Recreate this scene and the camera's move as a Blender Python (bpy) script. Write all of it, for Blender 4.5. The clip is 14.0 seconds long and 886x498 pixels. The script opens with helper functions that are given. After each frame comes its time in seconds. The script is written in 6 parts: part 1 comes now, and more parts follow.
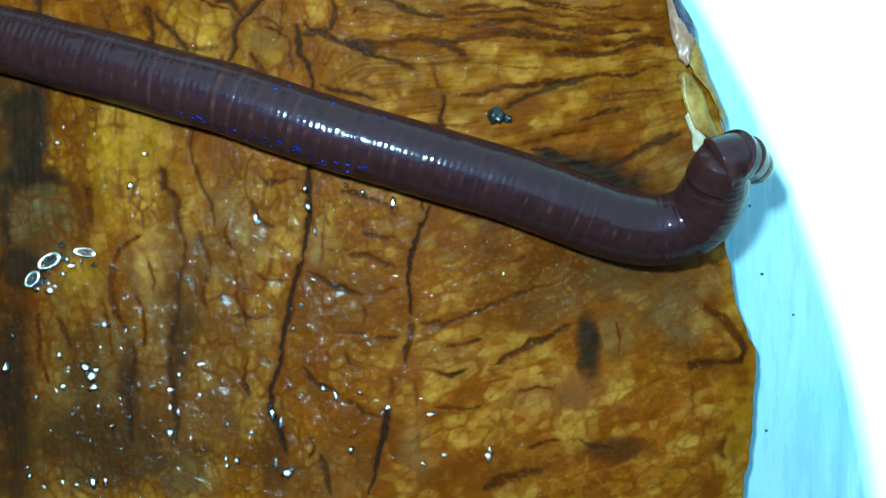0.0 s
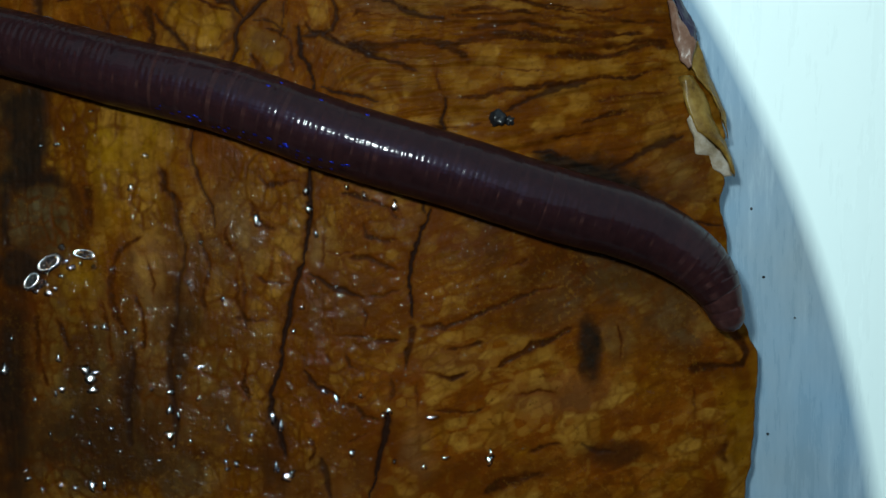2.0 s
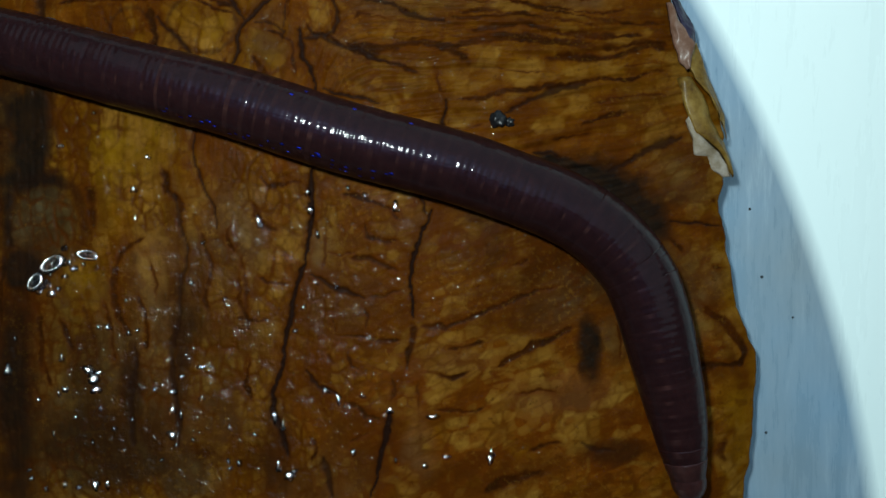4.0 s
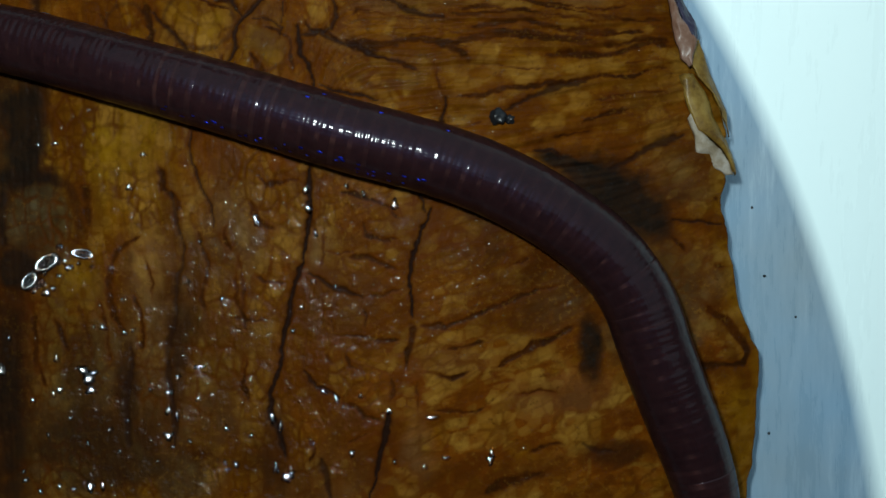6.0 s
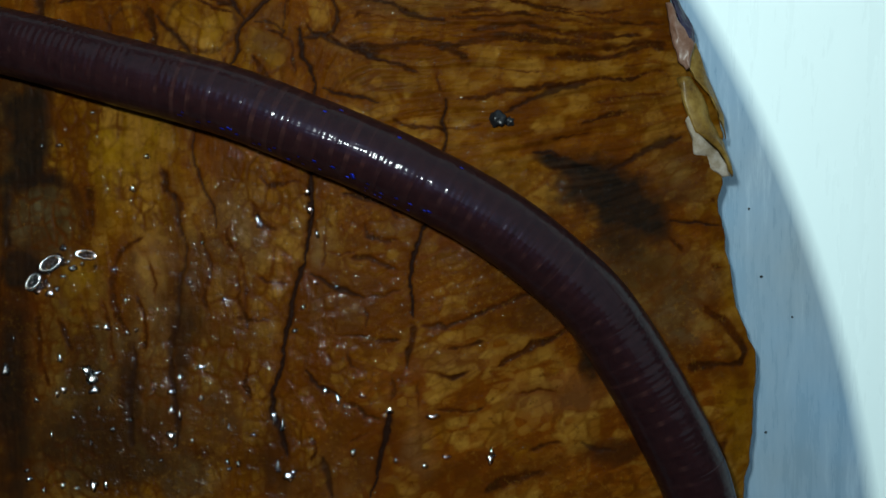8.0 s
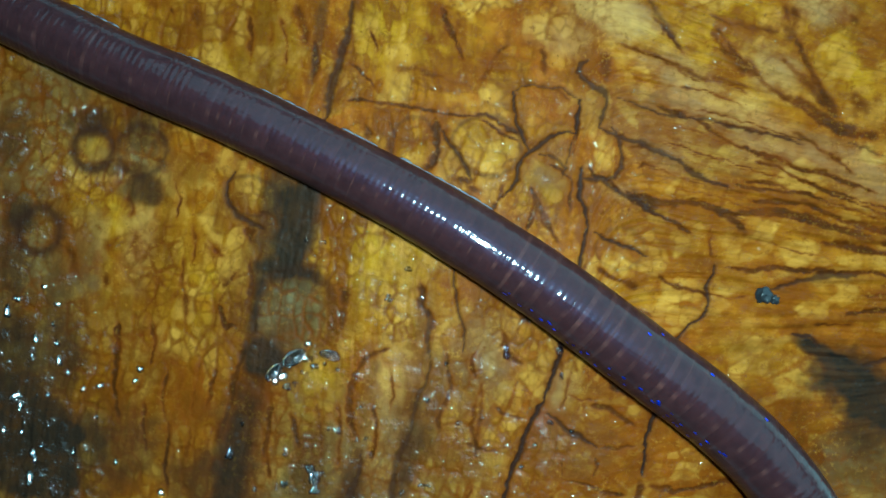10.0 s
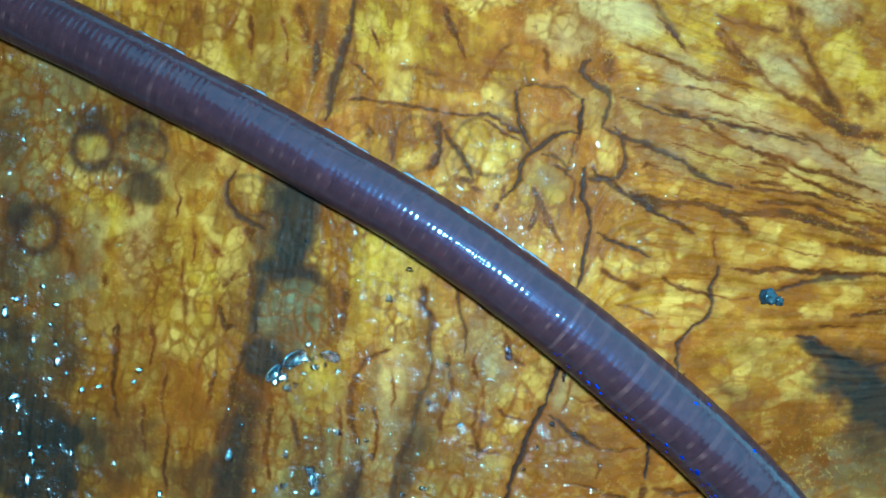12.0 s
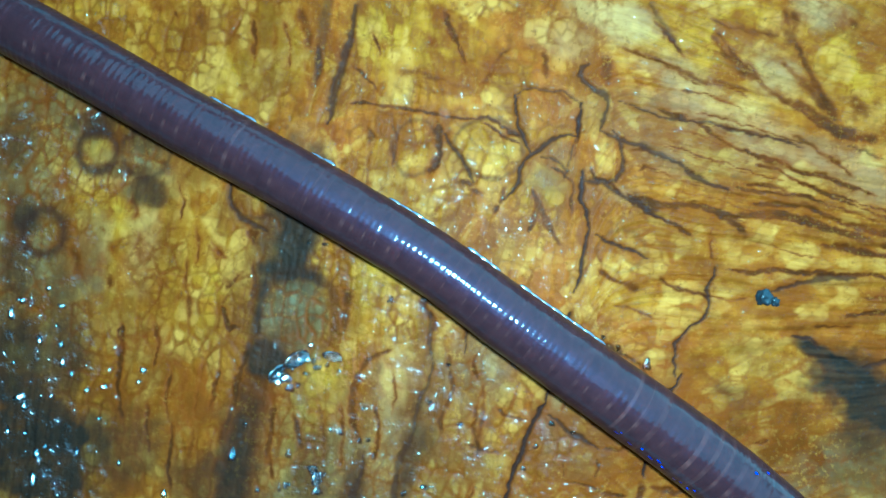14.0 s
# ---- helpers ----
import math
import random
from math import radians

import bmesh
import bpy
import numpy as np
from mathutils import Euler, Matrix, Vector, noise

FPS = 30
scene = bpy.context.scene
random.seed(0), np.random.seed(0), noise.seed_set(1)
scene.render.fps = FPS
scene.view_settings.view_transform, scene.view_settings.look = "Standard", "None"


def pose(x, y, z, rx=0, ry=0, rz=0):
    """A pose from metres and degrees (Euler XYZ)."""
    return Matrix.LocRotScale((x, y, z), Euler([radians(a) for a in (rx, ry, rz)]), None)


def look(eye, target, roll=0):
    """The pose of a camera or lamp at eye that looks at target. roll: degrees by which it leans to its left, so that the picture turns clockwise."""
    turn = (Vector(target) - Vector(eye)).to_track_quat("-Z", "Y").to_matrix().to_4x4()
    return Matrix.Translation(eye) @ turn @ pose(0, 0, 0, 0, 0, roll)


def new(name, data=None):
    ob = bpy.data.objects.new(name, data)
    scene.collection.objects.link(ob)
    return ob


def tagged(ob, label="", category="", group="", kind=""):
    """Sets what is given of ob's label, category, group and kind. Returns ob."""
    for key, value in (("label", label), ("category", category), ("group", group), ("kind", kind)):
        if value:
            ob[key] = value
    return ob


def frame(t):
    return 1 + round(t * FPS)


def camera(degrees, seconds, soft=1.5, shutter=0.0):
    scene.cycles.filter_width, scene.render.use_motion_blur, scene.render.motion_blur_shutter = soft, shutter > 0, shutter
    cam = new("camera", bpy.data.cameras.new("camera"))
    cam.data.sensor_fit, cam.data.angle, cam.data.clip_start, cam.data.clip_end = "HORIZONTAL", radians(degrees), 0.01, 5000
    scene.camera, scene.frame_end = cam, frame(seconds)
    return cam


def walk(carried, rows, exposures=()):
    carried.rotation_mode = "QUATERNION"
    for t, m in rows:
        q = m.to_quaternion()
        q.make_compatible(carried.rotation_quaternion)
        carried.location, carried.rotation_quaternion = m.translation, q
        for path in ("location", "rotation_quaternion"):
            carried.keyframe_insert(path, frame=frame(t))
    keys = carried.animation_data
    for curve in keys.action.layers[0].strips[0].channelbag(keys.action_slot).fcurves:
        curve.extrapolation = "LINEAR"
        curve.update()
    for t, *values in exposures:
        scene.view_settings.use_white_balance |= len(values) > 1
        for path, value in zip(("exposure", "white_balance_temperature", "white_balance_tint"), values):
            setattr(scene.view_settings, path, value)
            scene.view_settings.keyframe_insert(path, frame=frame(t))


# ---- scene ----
cam = camera(60, 14.0, soft=1.5)
walk(cam, [
    (0, pose(0.00064, 0.00022, 0.04874, -0.44, 0.60, -0.03)),
    (0.5, pose(0.00068, 0.00017, 0.04863, -0.47, 0.55, -0.09)),
    (1, pose(0.00058, 0.00017, 0.04863, -0.41, 0.47, -0.05)),
    (1.5, pose(0.00043, 0.00025, 0.04861, -0.22, 0.47, 0.08)),
    (2, pose(0.00040, 0.00023, 0.04859, -0.27, 0.42, 0.08)),
    (2.5, pose(0.00038, 0.00026, 0.04860, -0.30, 0.39, 0.08)),
    (3, pose(0.00034, 0.00034, 0.04896, -0.33, 0.38, 0.02)),
    (5.5, pose(0.00018, 0.00017, 0.04859, -0.25, 0.18, 0.01)),
    (6, pose(0.00017, 0.00011, 0.04839, -0.19, 0.17, 0.00)),
    (6.5, pose(0.00006, 0.00006, 0.04860, -0.11, 0.03, -0.03)),
    (7, pose(-0.00000, 0.00005, 0.04883, -0.05, -0.02, -0.03)),
    (7.5, pose(-0.00001, 0.00001, 0.04888, -0.01, -0.01, -0.01)),
    (8, pose(-0.00000, -0.00000, 0.04889, 0.00, -0.00, -0.00)),
    (8.1, pose(-0.00002, -0.00002, 0.04889, 0.02, 0.00, 0.02)),
    (8.3, pose(-0.00104, -0.00124, 0.04879, 1.34, -0.17, 0.79)),
    (8.5, pose(-0.00536, -0.00154, 0.04845, 1.55, -0.72, 2.68)),
    (8.7, pose(-0.00908, 0.00281, 0.04877, -0.98, -0.87, 4.36)),
    (9, pose(-0.00967, 0.00403, 0.04884, -0.97, 0.10, 5.98)),
    (9.2, pose(-0.01350, 0.00367, 0.04846, 0.92, -0.67, 8.43)),
    (9.7, pose(-0.01640, 0.00730, 0.04850, -0.20, 0.30, 10.10)),
    (10.2, pose(-0.01668, 0.00790, 0.04852, -0.34, 0.42, 10.33)),
    (11.3, pose(-0.01670, 0.00793, 0.04852, -0.34, 0.42, 10.35)),
    (11.5, pose(-0.01671, 0.00790, 0.04855, -0.32, 0.42, 10.38)),
    (12, pose(-0.01672, 0.00784, 0.04812, -0.30, 0.39, 10.37)),
    (12.5, pose(-0.01666, 0.00781, 0.04803, -0.26, 0.41, 10.36)),
    (13, pose(-0.01666, 0.00779, 0.04854, -0.17, 0.45, 10.31)),
    (13.5, pose(-0.01667, 0.00776, 0.04869, -0.11, 0.44, 10.32)),
    (14, pose(-0.01673, 0.00773, 0.04879, -0.05, 0.39, 10.31)),
], exposures=[(0, 1.5, 4500, -36), (0.4, 0.76, 4750, -41), (0.8, 0.4, 5450, -37), (1.2, 0.05, 5700, -17), (1.6, -0.2, 5850, -8), (8.5, -0.24, 5950, -6), (8.7, 0.45, 6100, -10), (9.0, 1.0, 4900, -41),
               (9.2, 1.1, 4800, -41), (10.2, 2.05, 4250, -36), (11.3, 2.5, 3350, -37), (14.0, 2.58, 3350, -37)])

MM = 0.001

# ---- light: a small white torch by the lens, a lamp beyond the plate's rim, dim room ----
world = bpy.data.worlds.new("room")
scene.world = world
world.use_nodes = True
world.node_tree.nodes["Background"].inputs["Color"].default_value = (0.62, 0.8, 1.0, 1)
world.node_tree.nodes["Background"].inputs["Strength"].default_value = 0.04


def area_lamp(name, eye, target, size, power, color):
    data = bpy.data.lights.new(name, "AREA")
    data.shape, data.size, data.energy, data.color = "DISK", size * MM, power, color
    ob = new(name, data)
    ob.matrix_world = look([v * MM for v in eye], [v * MM for v in target])
    return ob


area_lamp("torch", (-11.5, 12.5, 60), (-5.5, 5, 0), 5.5, 0.0465, (1.0, 0.99, 0.96))
area_lamp("desk_lamp", (50, 88, 115), (18, 8, 0), 300, 0.185, (0.72, 0.87, 1.0))


# ---- materials ----
def material(name, base, rough=0.5, metal=0.0, coat=0.0, coat_rough=0.1):
    m = bpy.data.materials.new(name)
    m.use_nodes = True
    b = m.node_tree.nodes["Principled BSDF"]
    b.inputs["Base Color"].default_value = (*base, 1)
    b.inputs["Roughness"].default_value = rough
    b.inputs["Metallic"].default_value = metal
    b.inputs["Coat Weight"].default_value = coat
    b.inputs["Coat Roughness"].default_value = coat_rough
    return m


class Nodes:
    """Short hand for a material's node tree."""

    def __init__(self, m):
        self.t = m.node_tree
        self.out = self.t.nodes["Principled BSDF"]

    def add(self, kind, **values):
        n = self.t.nodes.new(kind)
        for key, value in values.items():
            n.inputs[key.replace("_", " ")].default_value = value
        return n

    def link(self, a, b):
        self.t.links.new(a, b)

    def noise(self, scale, detail=4.0, rough=0.6, vector=None):
        n = self.add("ShaderNodeTexNoise", Scale=scale, Detail=detail, Roughness=rough)
        if vector is not None:
            self.link(vector, n.inputs["Vector"])
        return n.outputs["Fac"]

    def ramp(self, fac, *stops):
        n = self.t.nodes.new("ShaderNodeValToRGB")
        n.color_ramp.elements[0].position, n.color_ramp.elements[1].position = stops[0][0], stops[-1][0]
        n.color_ramp.elements[0].color, n.color_ramp.elements[1].color = (*stops[0][1], 1), (*stops[-1][1], 1)
        for p, c in stops[1:-1]:
            n.color_ramp.elements.new(p).color = (*c, 1)
        self.link(fac, n.inputs["Fac"])
        return n.outputs["Color"]

    def mix(self, fac, a, b, blend="MIX"):
        n = self.t.nodes.new("ShaderNodeMix")
        n.data_type, n.blend_type = "RGBA", blend
        for value, socket in ((fac, n.inputs[0]), (a, n.inputs[6]), (b, n.inputs[7])):
            if isinstance(value, bpy.types.NodeSocket):
                self.link(value, socket)
            else:
                socket.default_value = value if isinstance(value, float) else (*value, 1)
        return n.outputs[2]

    def math(self, op, a, b=0.0, c=0.0):
        n = self.t.nodes.new("ShaderNodeMath")
        n.operation, n.use_clamp = op, op in ("MULTIPLY_ADD", "SUBTRACT")
        for value, socket in ((a, n.inputs[0]), (b, n.inputs[1]), (c, n.inputs[2])):
            if isinstance(value, bpy.types.NodeSocket):
                self.link(value, socket)
            else:
                socket.default_value = value
        return n.outputs[0]

    def bump(self, height, strength, distance):
        n = self.add("ShaderNodeBump", Strength=strength, Distance=distance)
        self.link(height, n.inputs["Height"])
        self.link(n.outputs["Normal"], self.out.inputs["Normal"])
        return n.outputs["Normal"]

    def attribute(self, name):
        n = self.t.nodes.new("ShaderNodeAttribute")
        n.attribute_name = name
        s = self.t.nodes.new("ShaderNodeSeparateColor")
        self.link(n.outputs["Color"], s.inputs["Color"])
        return s.outputs["Red"], s.outputs["Green"], s.outputs["Blue"], n.outputs["Alpha"]

    def object_space(self):
        return self.t.nodes.new("ShaderNodeTexCoord").outputs["Object"]


def peel_material():
    m = material("wet_peel", (0.06, 0.025, 0.002), 0.2)
    n = Nodes(m)
    p = n.object_space()
    crack_, mold_, yellow_, grey_ = n.attribute("skin")
    fine_, coarse_, vein_, wet_ = n.attribute("grain")
    brown_, cell_, patch_, pale_ = n.attribute("stain")
    big = n.noise(170, 4, 0.6, p)
    mid = n.noise(480, 3, 0.5, p)
    dot = n.noise(1150, 3, 0.5, p)
    small = n.noise(3200, 3, 0.6, p)
    mottle = n.math("ADD", n.math("MULTIPLY", big, 0.45), n.math("ADD", n.math("MULTIPLY", mid, 0.4), n.math("MULTIPLY", dot, 0.15)))
    base = n.ramp(mottle, (0.36, (0.0448, 0.0092, 0.0002)), (0.46, (0.0784, 0.0189, 0.0005)), (0.54, (0.1024, 0.0286, 0.0011)), (0.64, (0.1264, 0.0448, 0.0052)))
    gold = n.ramp(mottle, (0.36, (0.0704, 0.0256, 0.0005)), (0.46, (0.1136, 0.0513, 0.0012)), (0.54, (0.1450, 0.0728, 0.0020)), (0.64, (0.1750, 0.1000, 0.0070)))
    dull = n.ramp(mottle, (0.38, (0.016, 0.0105, 0.0045)), (0.5, (0.036, 0.0255, 0.0100)), (0.62, (0.060, 0.049, 0.024)))
    c = n.mix(n.math("MULTIPLY", yellow_, 0.95), base, gold)
    c = n.mix(n.math("MULTIPLY_ADD", n.noise(120, 3, 0.5, p), 3.6, -1.6), c, n.mix(0.55, c, (0.085, 0.024, 0.0006)))
    # a patchwork of lighter and browner cells
    c = n.mix(n.math("MULTIPLY_ADD", patch_, -3.6, 1.58), c, n.mix(0.75, c, (0.050, 0.0120, 0.0004)))
    c = n.mix(n.math("MULTIPLY_ADD", patch_, 2.6, -1.28), c, (0.168, 0.080, 0.010))
    # pale skin, and the hazy sheen at the upper right painted as colour
    c = n.mix(n.math("MULTIPLY", pale_, 0.48), c, (0.16, 0.106, 0.044))
    c = n.mix(n.math("MULTIPLY", grey_, 0.85), c, dull)
    c = n.mix(n.math("MULTIPLY", brown_, n.math("MULTIPLY_ADD", mid, 3.0, -0.75)), c, (0.030, 0.0082, 0.0003))
    c = n.mix(n.math("MULTIPLY", cell_, n.math("MULTIPLY_ADD", big, 3.3, -0.2)), c, n.mix(0.94, c, (0.030, 0.0078, 0.0003)))
    # brown veins and streaks along the fibres, blots, and a fine grain
    c = n.mix(n.math("MULTIPLY", vein_, n.math("MULTIPLY_ADD", mid, 2.9, 0.15)), c, (0.054, 0.0125, 0.0005))
    c = n.mix(n.math("MULTIPLY_ADD", n.math("MULTIPLY", vein_, n.math("ADD", mid, 0.5)), 1.9, -1.05), c, (0.018, 0.0052, 0.0006))
    c = n.mix(n.math("MULTIPLY_ADD", coarse_, 1.4, -0.83), c, (0.044, 0.0120, 0.0009))
    c = n.mix(n.math("MULTIPLY_ADD", fine_, 1.0, -0.5), c, (0.034, 0.0125, 0.0014))
    c = n.mix(n.math("MULTIPLY", n.math("MULTIPLY_ADD", big, 3.0, -1.1), n.math("MULTIPLY_ADD", small, 2.4, -1.3)), c, (0.17, 0.078, 0.010))
    c = n.mix(n.math("MULTIPLY_ADD", n.noise(330, 5, 0.68, p), 4.5, -2.5), c, (0.044, 0.0090, 0.0006))
    c = n.mix(n.math("MULTIPLY_ADD", n.noise(1700, 4, 0.65, p), 5.0, -2.95), c, (0.040, 0.0110, 0.0005))
    ragged = n.math("ADD", n.math("MULTIPLY", n.noise(520, 5, 0.65, p), 0.8), -0.48)
    c = n.mix(n.math("MULTIPLY_ADD", n.math("MULTIPLY", mold_, n.math("ADD", 1.12, ragged)), 0.95, 0.0), c, n.ramp(fine_, (0.3, (0.0115, 0.0066, 0.0036)), (0.7, (0.0045, 0.0030, 0.0022))))
    c = n.mix(crack_, c, (0.0105, 0.0042, 0.0024))
    n.link(c, n.out.inputs["Base Color"])
    # ripples of the wet film: high at the broad end, low on the smooth stem side
    pool = n.math("MULTIPLY", wet_, n.math("MULTIPLY_ADD", n.noise(1100, 3, 0.6, p), 8.0, -4.1))
    pool = n.math("ADD", pool, n.math("MULTIPLY", n.math("MULTIPLY_ADD", n.noise(4300, 2, 0.5, p), 10.0, -6.0), 0.22))
    n.out.inputs["Roughness"].default_value = 0.45
    n.out.inputs["Specular IOR Level"].default_value = 0.012
    n.link(n.math("MULTIPLY", pool, n.math("SUBTRACT", 1.0, n.math("MULTIPLY", crack_, 0.7))), n.out.inputs["Coat Weight"])
    n.out.inputs["Coat Roughness"].default_value = 0.07
    n.out.inputs["Coat IOR"].default_value = 1.4
    swell = n.math("ADD", 0.5, n.math("MULTIPLY", wet_, 1.7))
    film = n.math("ADD", n.math("MULTIPLY", n.noise(2100, 2, 0.5, p), 0.55), n.math("MULTIPLY", n.noise(600, 2, 0.5, p), 1.0))
    rippled = n.add("ShaderNodeBump", Strength=1.0, Distance=0.00036)
    n.link(n.math("MULTIPLY", film, swell), rippled.inputs["Height"])
    n.link(rippled.outputs["Normal"], n.out.inputs["Coat Normal"])
    n.bump(n.math("ADD", film, small), 0.25, 0.00012)
    return m


def worm_material(name, low, high, furrow):
    """Moist ringed skin: a fine film of slime over it, a bluish sheen of the cuticle, pale furrows between the rings."""
    m = material(name, low, 0.42, coat=0.42, coat_rough=0.11)
    n = Nodes(m)
    n.out.inputs["Specular IOR Level"].default_value = 0.05
    n.out.inputs["Specular Tint"].default_value = (0.32, 0.35, 0.95, 1)
    n.out.inputs["Coat IOR"].default_value = 1.36
    p = n.object_space()
    s = n.t.nodes.new("ShaderNodeSeparateXYZ")
    n.link(p, s.inputs[0])
    info = n.t.nodes.new("ShaderNodeObjectInfo")
    skin = n.t.nodes.new("ShaderNodeVectorMath")
    skin.operation = "ADD"
    n.link(p, skin.inputs[0])
    shift = n.t.nodes.new("ShaderNodeCombineXYZ")
    n.link(info.outputs["Random"], shift.inputs["X"])
    n.link(shift.outputs[0], skin.inputs[1])
    own = skin.outputs[0]
    spot = n.noise(1300, 4, 0.6, own)
    c = n.ramp(spot, (0.3, low), (0.7, high))
    # every furrow is a thin paler line, some much clearer than others and broken along their length
    edge = n.math("MULTIPLY_ADD", n.math("ABSOLUTE", s.outputs["Z"]), 16000.0, -5.3)
    broken = n.math("MULTIPLY_ADD", n.noise(700, 3, 0.6, own), 2.6, -0.75)
    c = n.mix(n.math("MULTIPLY", edge, n.math("MULTIPLY", broken, n.math("ADD", 0.08, n.math("MULTIPLY_ADD", info.outputs["Random"], 1.3, -0.95)))), c, furrow)
    # short pale dashes where the bristles sit
    flank = n.math("MULTIPLY_ADD", n.math("ABSOLUTE", n.math("ADD", s.outputs["X"], 0.0007)), -3600.0, 1.15)
    c = n.mix(n.math("MULTIPLY", n.math("MULTIPLY", edge, flank), n.math("MULTIPLY_ADD", n.noise(900, 2, 0.5, own), 2.0, -0.75)), c, furrow)
    n.link(c, n.out.inputs["Base Color"])
    n.out.inputs["Subsurface Weight"].default_value = 0.12
    n.out.inputs["Subsurface Radius"].default_value = (0.001, 0.0004, 0.0003)
    # two low swellings on every ring, and an uneven slime film
    swell = n.math("SINE", n.math("MULTIPLY", s.outputs["Z"], 15700.0))
    long = n.t.nodes.new("ShaderNodeMapping")
    long.inputs["Scale"].default_value = (2600, 2600, 420)
    n.link(own, long.inputs["Vector"])
    lumps = n.math("ADD", n.math("MULTIPLY", n.noise(1.0, 2, 0.5, long.outputs["Vector"]), 0.4), n.math("MULTIPLY", n.noise(900, 2, 0.5, own), 0.5))
    nb = n.bump(n.math("ADD", lumps, n.math("MULTIPLY", swell, n.math("MULTIPLY_ADD", n.noise(420, 2, 0.5, own), 0.3, -0.1))), 0.42, 0.00016)
    n.link(nb, n.out.inputs["Coat Normal"])
    return m


def plate_material():
    m = material("white_glaze", (0.75, 0.8, 0.83), 0.25)
    n = Nodes(m)
    p = n.object_space()
    stretch = n.t.nodes.new("ShaderNodeMapping")
    stretch.inputs["Scale"].default_value = (9, 1, 1)
    stretch.inputs["Rotation"].default_value = (0, 0, radians(12))
    n.link(p, stretch.inputs["Vector"])
    streak = n.noise(70, 6, 0.7, stretch.outputs["Vector"])
    cloud = n.noise(45, 4, 0.6, p)
    # streaked bluish-grey floor, kept darker than the rim
    floor_tone = n.ramp(streak, (0.38, (0.197, 0.254, 0.303)), (0.55, (0.246, 0.303, 0.353)), (0.72, (0.385, 0.451, 0.500)))
    floor_tone = n.mix(n.math("MULTIPLY_ADD", cloud, 1.4, -0.52), floor_tone, (0.17, 0.36, 0.60))
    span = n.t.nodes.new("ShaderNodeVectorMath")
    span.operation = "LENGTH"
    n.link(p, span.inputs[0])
    # the stronger light on the rising rim is put into its colour, by radius
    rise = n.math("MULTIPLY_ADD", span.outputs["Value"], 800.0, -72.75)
    c = n.mix(rise, floor_tone, (0.85, 0.97, 0.97))
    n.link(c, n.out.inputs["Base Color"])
    n.link(n.math("MULTIPLY_ADD", streak, 0.5, 0.05), n.out.inputs["Roughness"])
    return m


def wood_material():
    m = material("table_wood", (0.25, 0.14, 0.07), 0.45)
    n = Nodes(m)
    p = n.object_space()
    stretch = n.t.nodes.new("ShaderNodeMapping")
    stretch.inputs["Scale"].default_value = (1, 14, 1)
    n.link(p, stretch.inputs["Vector"])
    n.link(n.ramp(n.noise(9, 6, 0.6, stretch.outputs["Vector"]), (0.3, (0.16, 0.085, 0.04)), (0.7, (0.32, 0.19, 0.1))), n.out.inputs["Base Color"])
    return m


PEEL, GLAZE, WOOD = peel_material(), plate_material(), wood_material()
WORM = worm_material("moist_worm_skin", (0.0090, 0.0035, 0.0039), (0.0150, 0.0056, 0.0060), (0.040, 0.017, 0.014))
HEAD = worm_material("reddish_worm_head", (0.011, 0.0041, 0.0045), (0.018, 0.0067, 0.0068), (0.050, 0.022, 0.020))
TIP = worm_material("pale_worm_tip", (0.017, 0.0064, 0.0062), (0.034, 0.0138, 0.0128), (0.08, 0.036, 0.032))
GRIT = material("dark_grit", (0.008, 0.008, 0.009), 0.3)
GRIT.node_tree.nodes["Principled BSDF"].inputs["Specular IOR Level"].default_value = 0.2
WATER = material("water", (1, 1, 1), 0.09)
WATER.node_tree.nodes["Principled BSDF"].inputs["Transmission Weight"].default_value = 1.0
WATER.node_tree.nodes["Principled BSDF"].inputs["IOR"].default_value = 1.33

IRIDESCENT = material("blue_sheen_metal", (0.02, 0.035, 0.5), 0.3, metal=1.0)
SLIME = material("slime", (0.02, 0.012, 0.014), 0.22, coat=1.0, coat_rough=0.12)


def torn_material(name, low, middle, high):
    m = material(name, middle, 0.45, coat=0.08, coat_rough=0.2)
    n = Nodes(m)
    p = n.object_space()
    n.out.inputs["Specular IOR Level"].default_value = 0.1
    blend = n.math("ADD", n.math("MULTIPLY", n.noise(300, 5, 0.65, p), 0.6), n.math("MULTIPLY", n.noise(1600, 4, 0.65, p), 0.4))
    n.link(n.ramp(blend, (0.36, low), (0.5, middle), (0.64, high)), n.out.inputs["Base Color"])
    n.bump(blend, 0.5, 0.0003)
    return m


TORN = torn_material("torn_skin", (0.035, 0.013, 0.002), (0.13, 0.075, 0.012), (0.20, 0.13, 0.03))
PITH = torn_material("pale_pith", (0.11, 0.08, 0.04), (0.22, 0.18, 0.13), (0.34, 0.31, 0.27))
PITH_BROWN = torn_material("pinkish_pith", (0.08, 0.035, 0.018), (0.14, 0.075, 0.05), (0.22, 0.15, 0.12))
DARK_SKIN = torn_material("dark_underside", (0.010, 0.008, 0.018), (0.018, 0.014, 0.032), (0.035, 0.028, 0.06))


# ---- builders ----
def part(name, bm, mat, parent=None, label=""):
    me = bpy.data.meshes.new(name)
    bm.to_mesh(me)
    bm.free()
    for poly in me.polygons:
        poly.use_smooth = True
    me.materials.append(mat)
    ob = new(name, me)
    if parent is not None:
        ob.parent = parent
    return tagged(ob, label) if label else ob


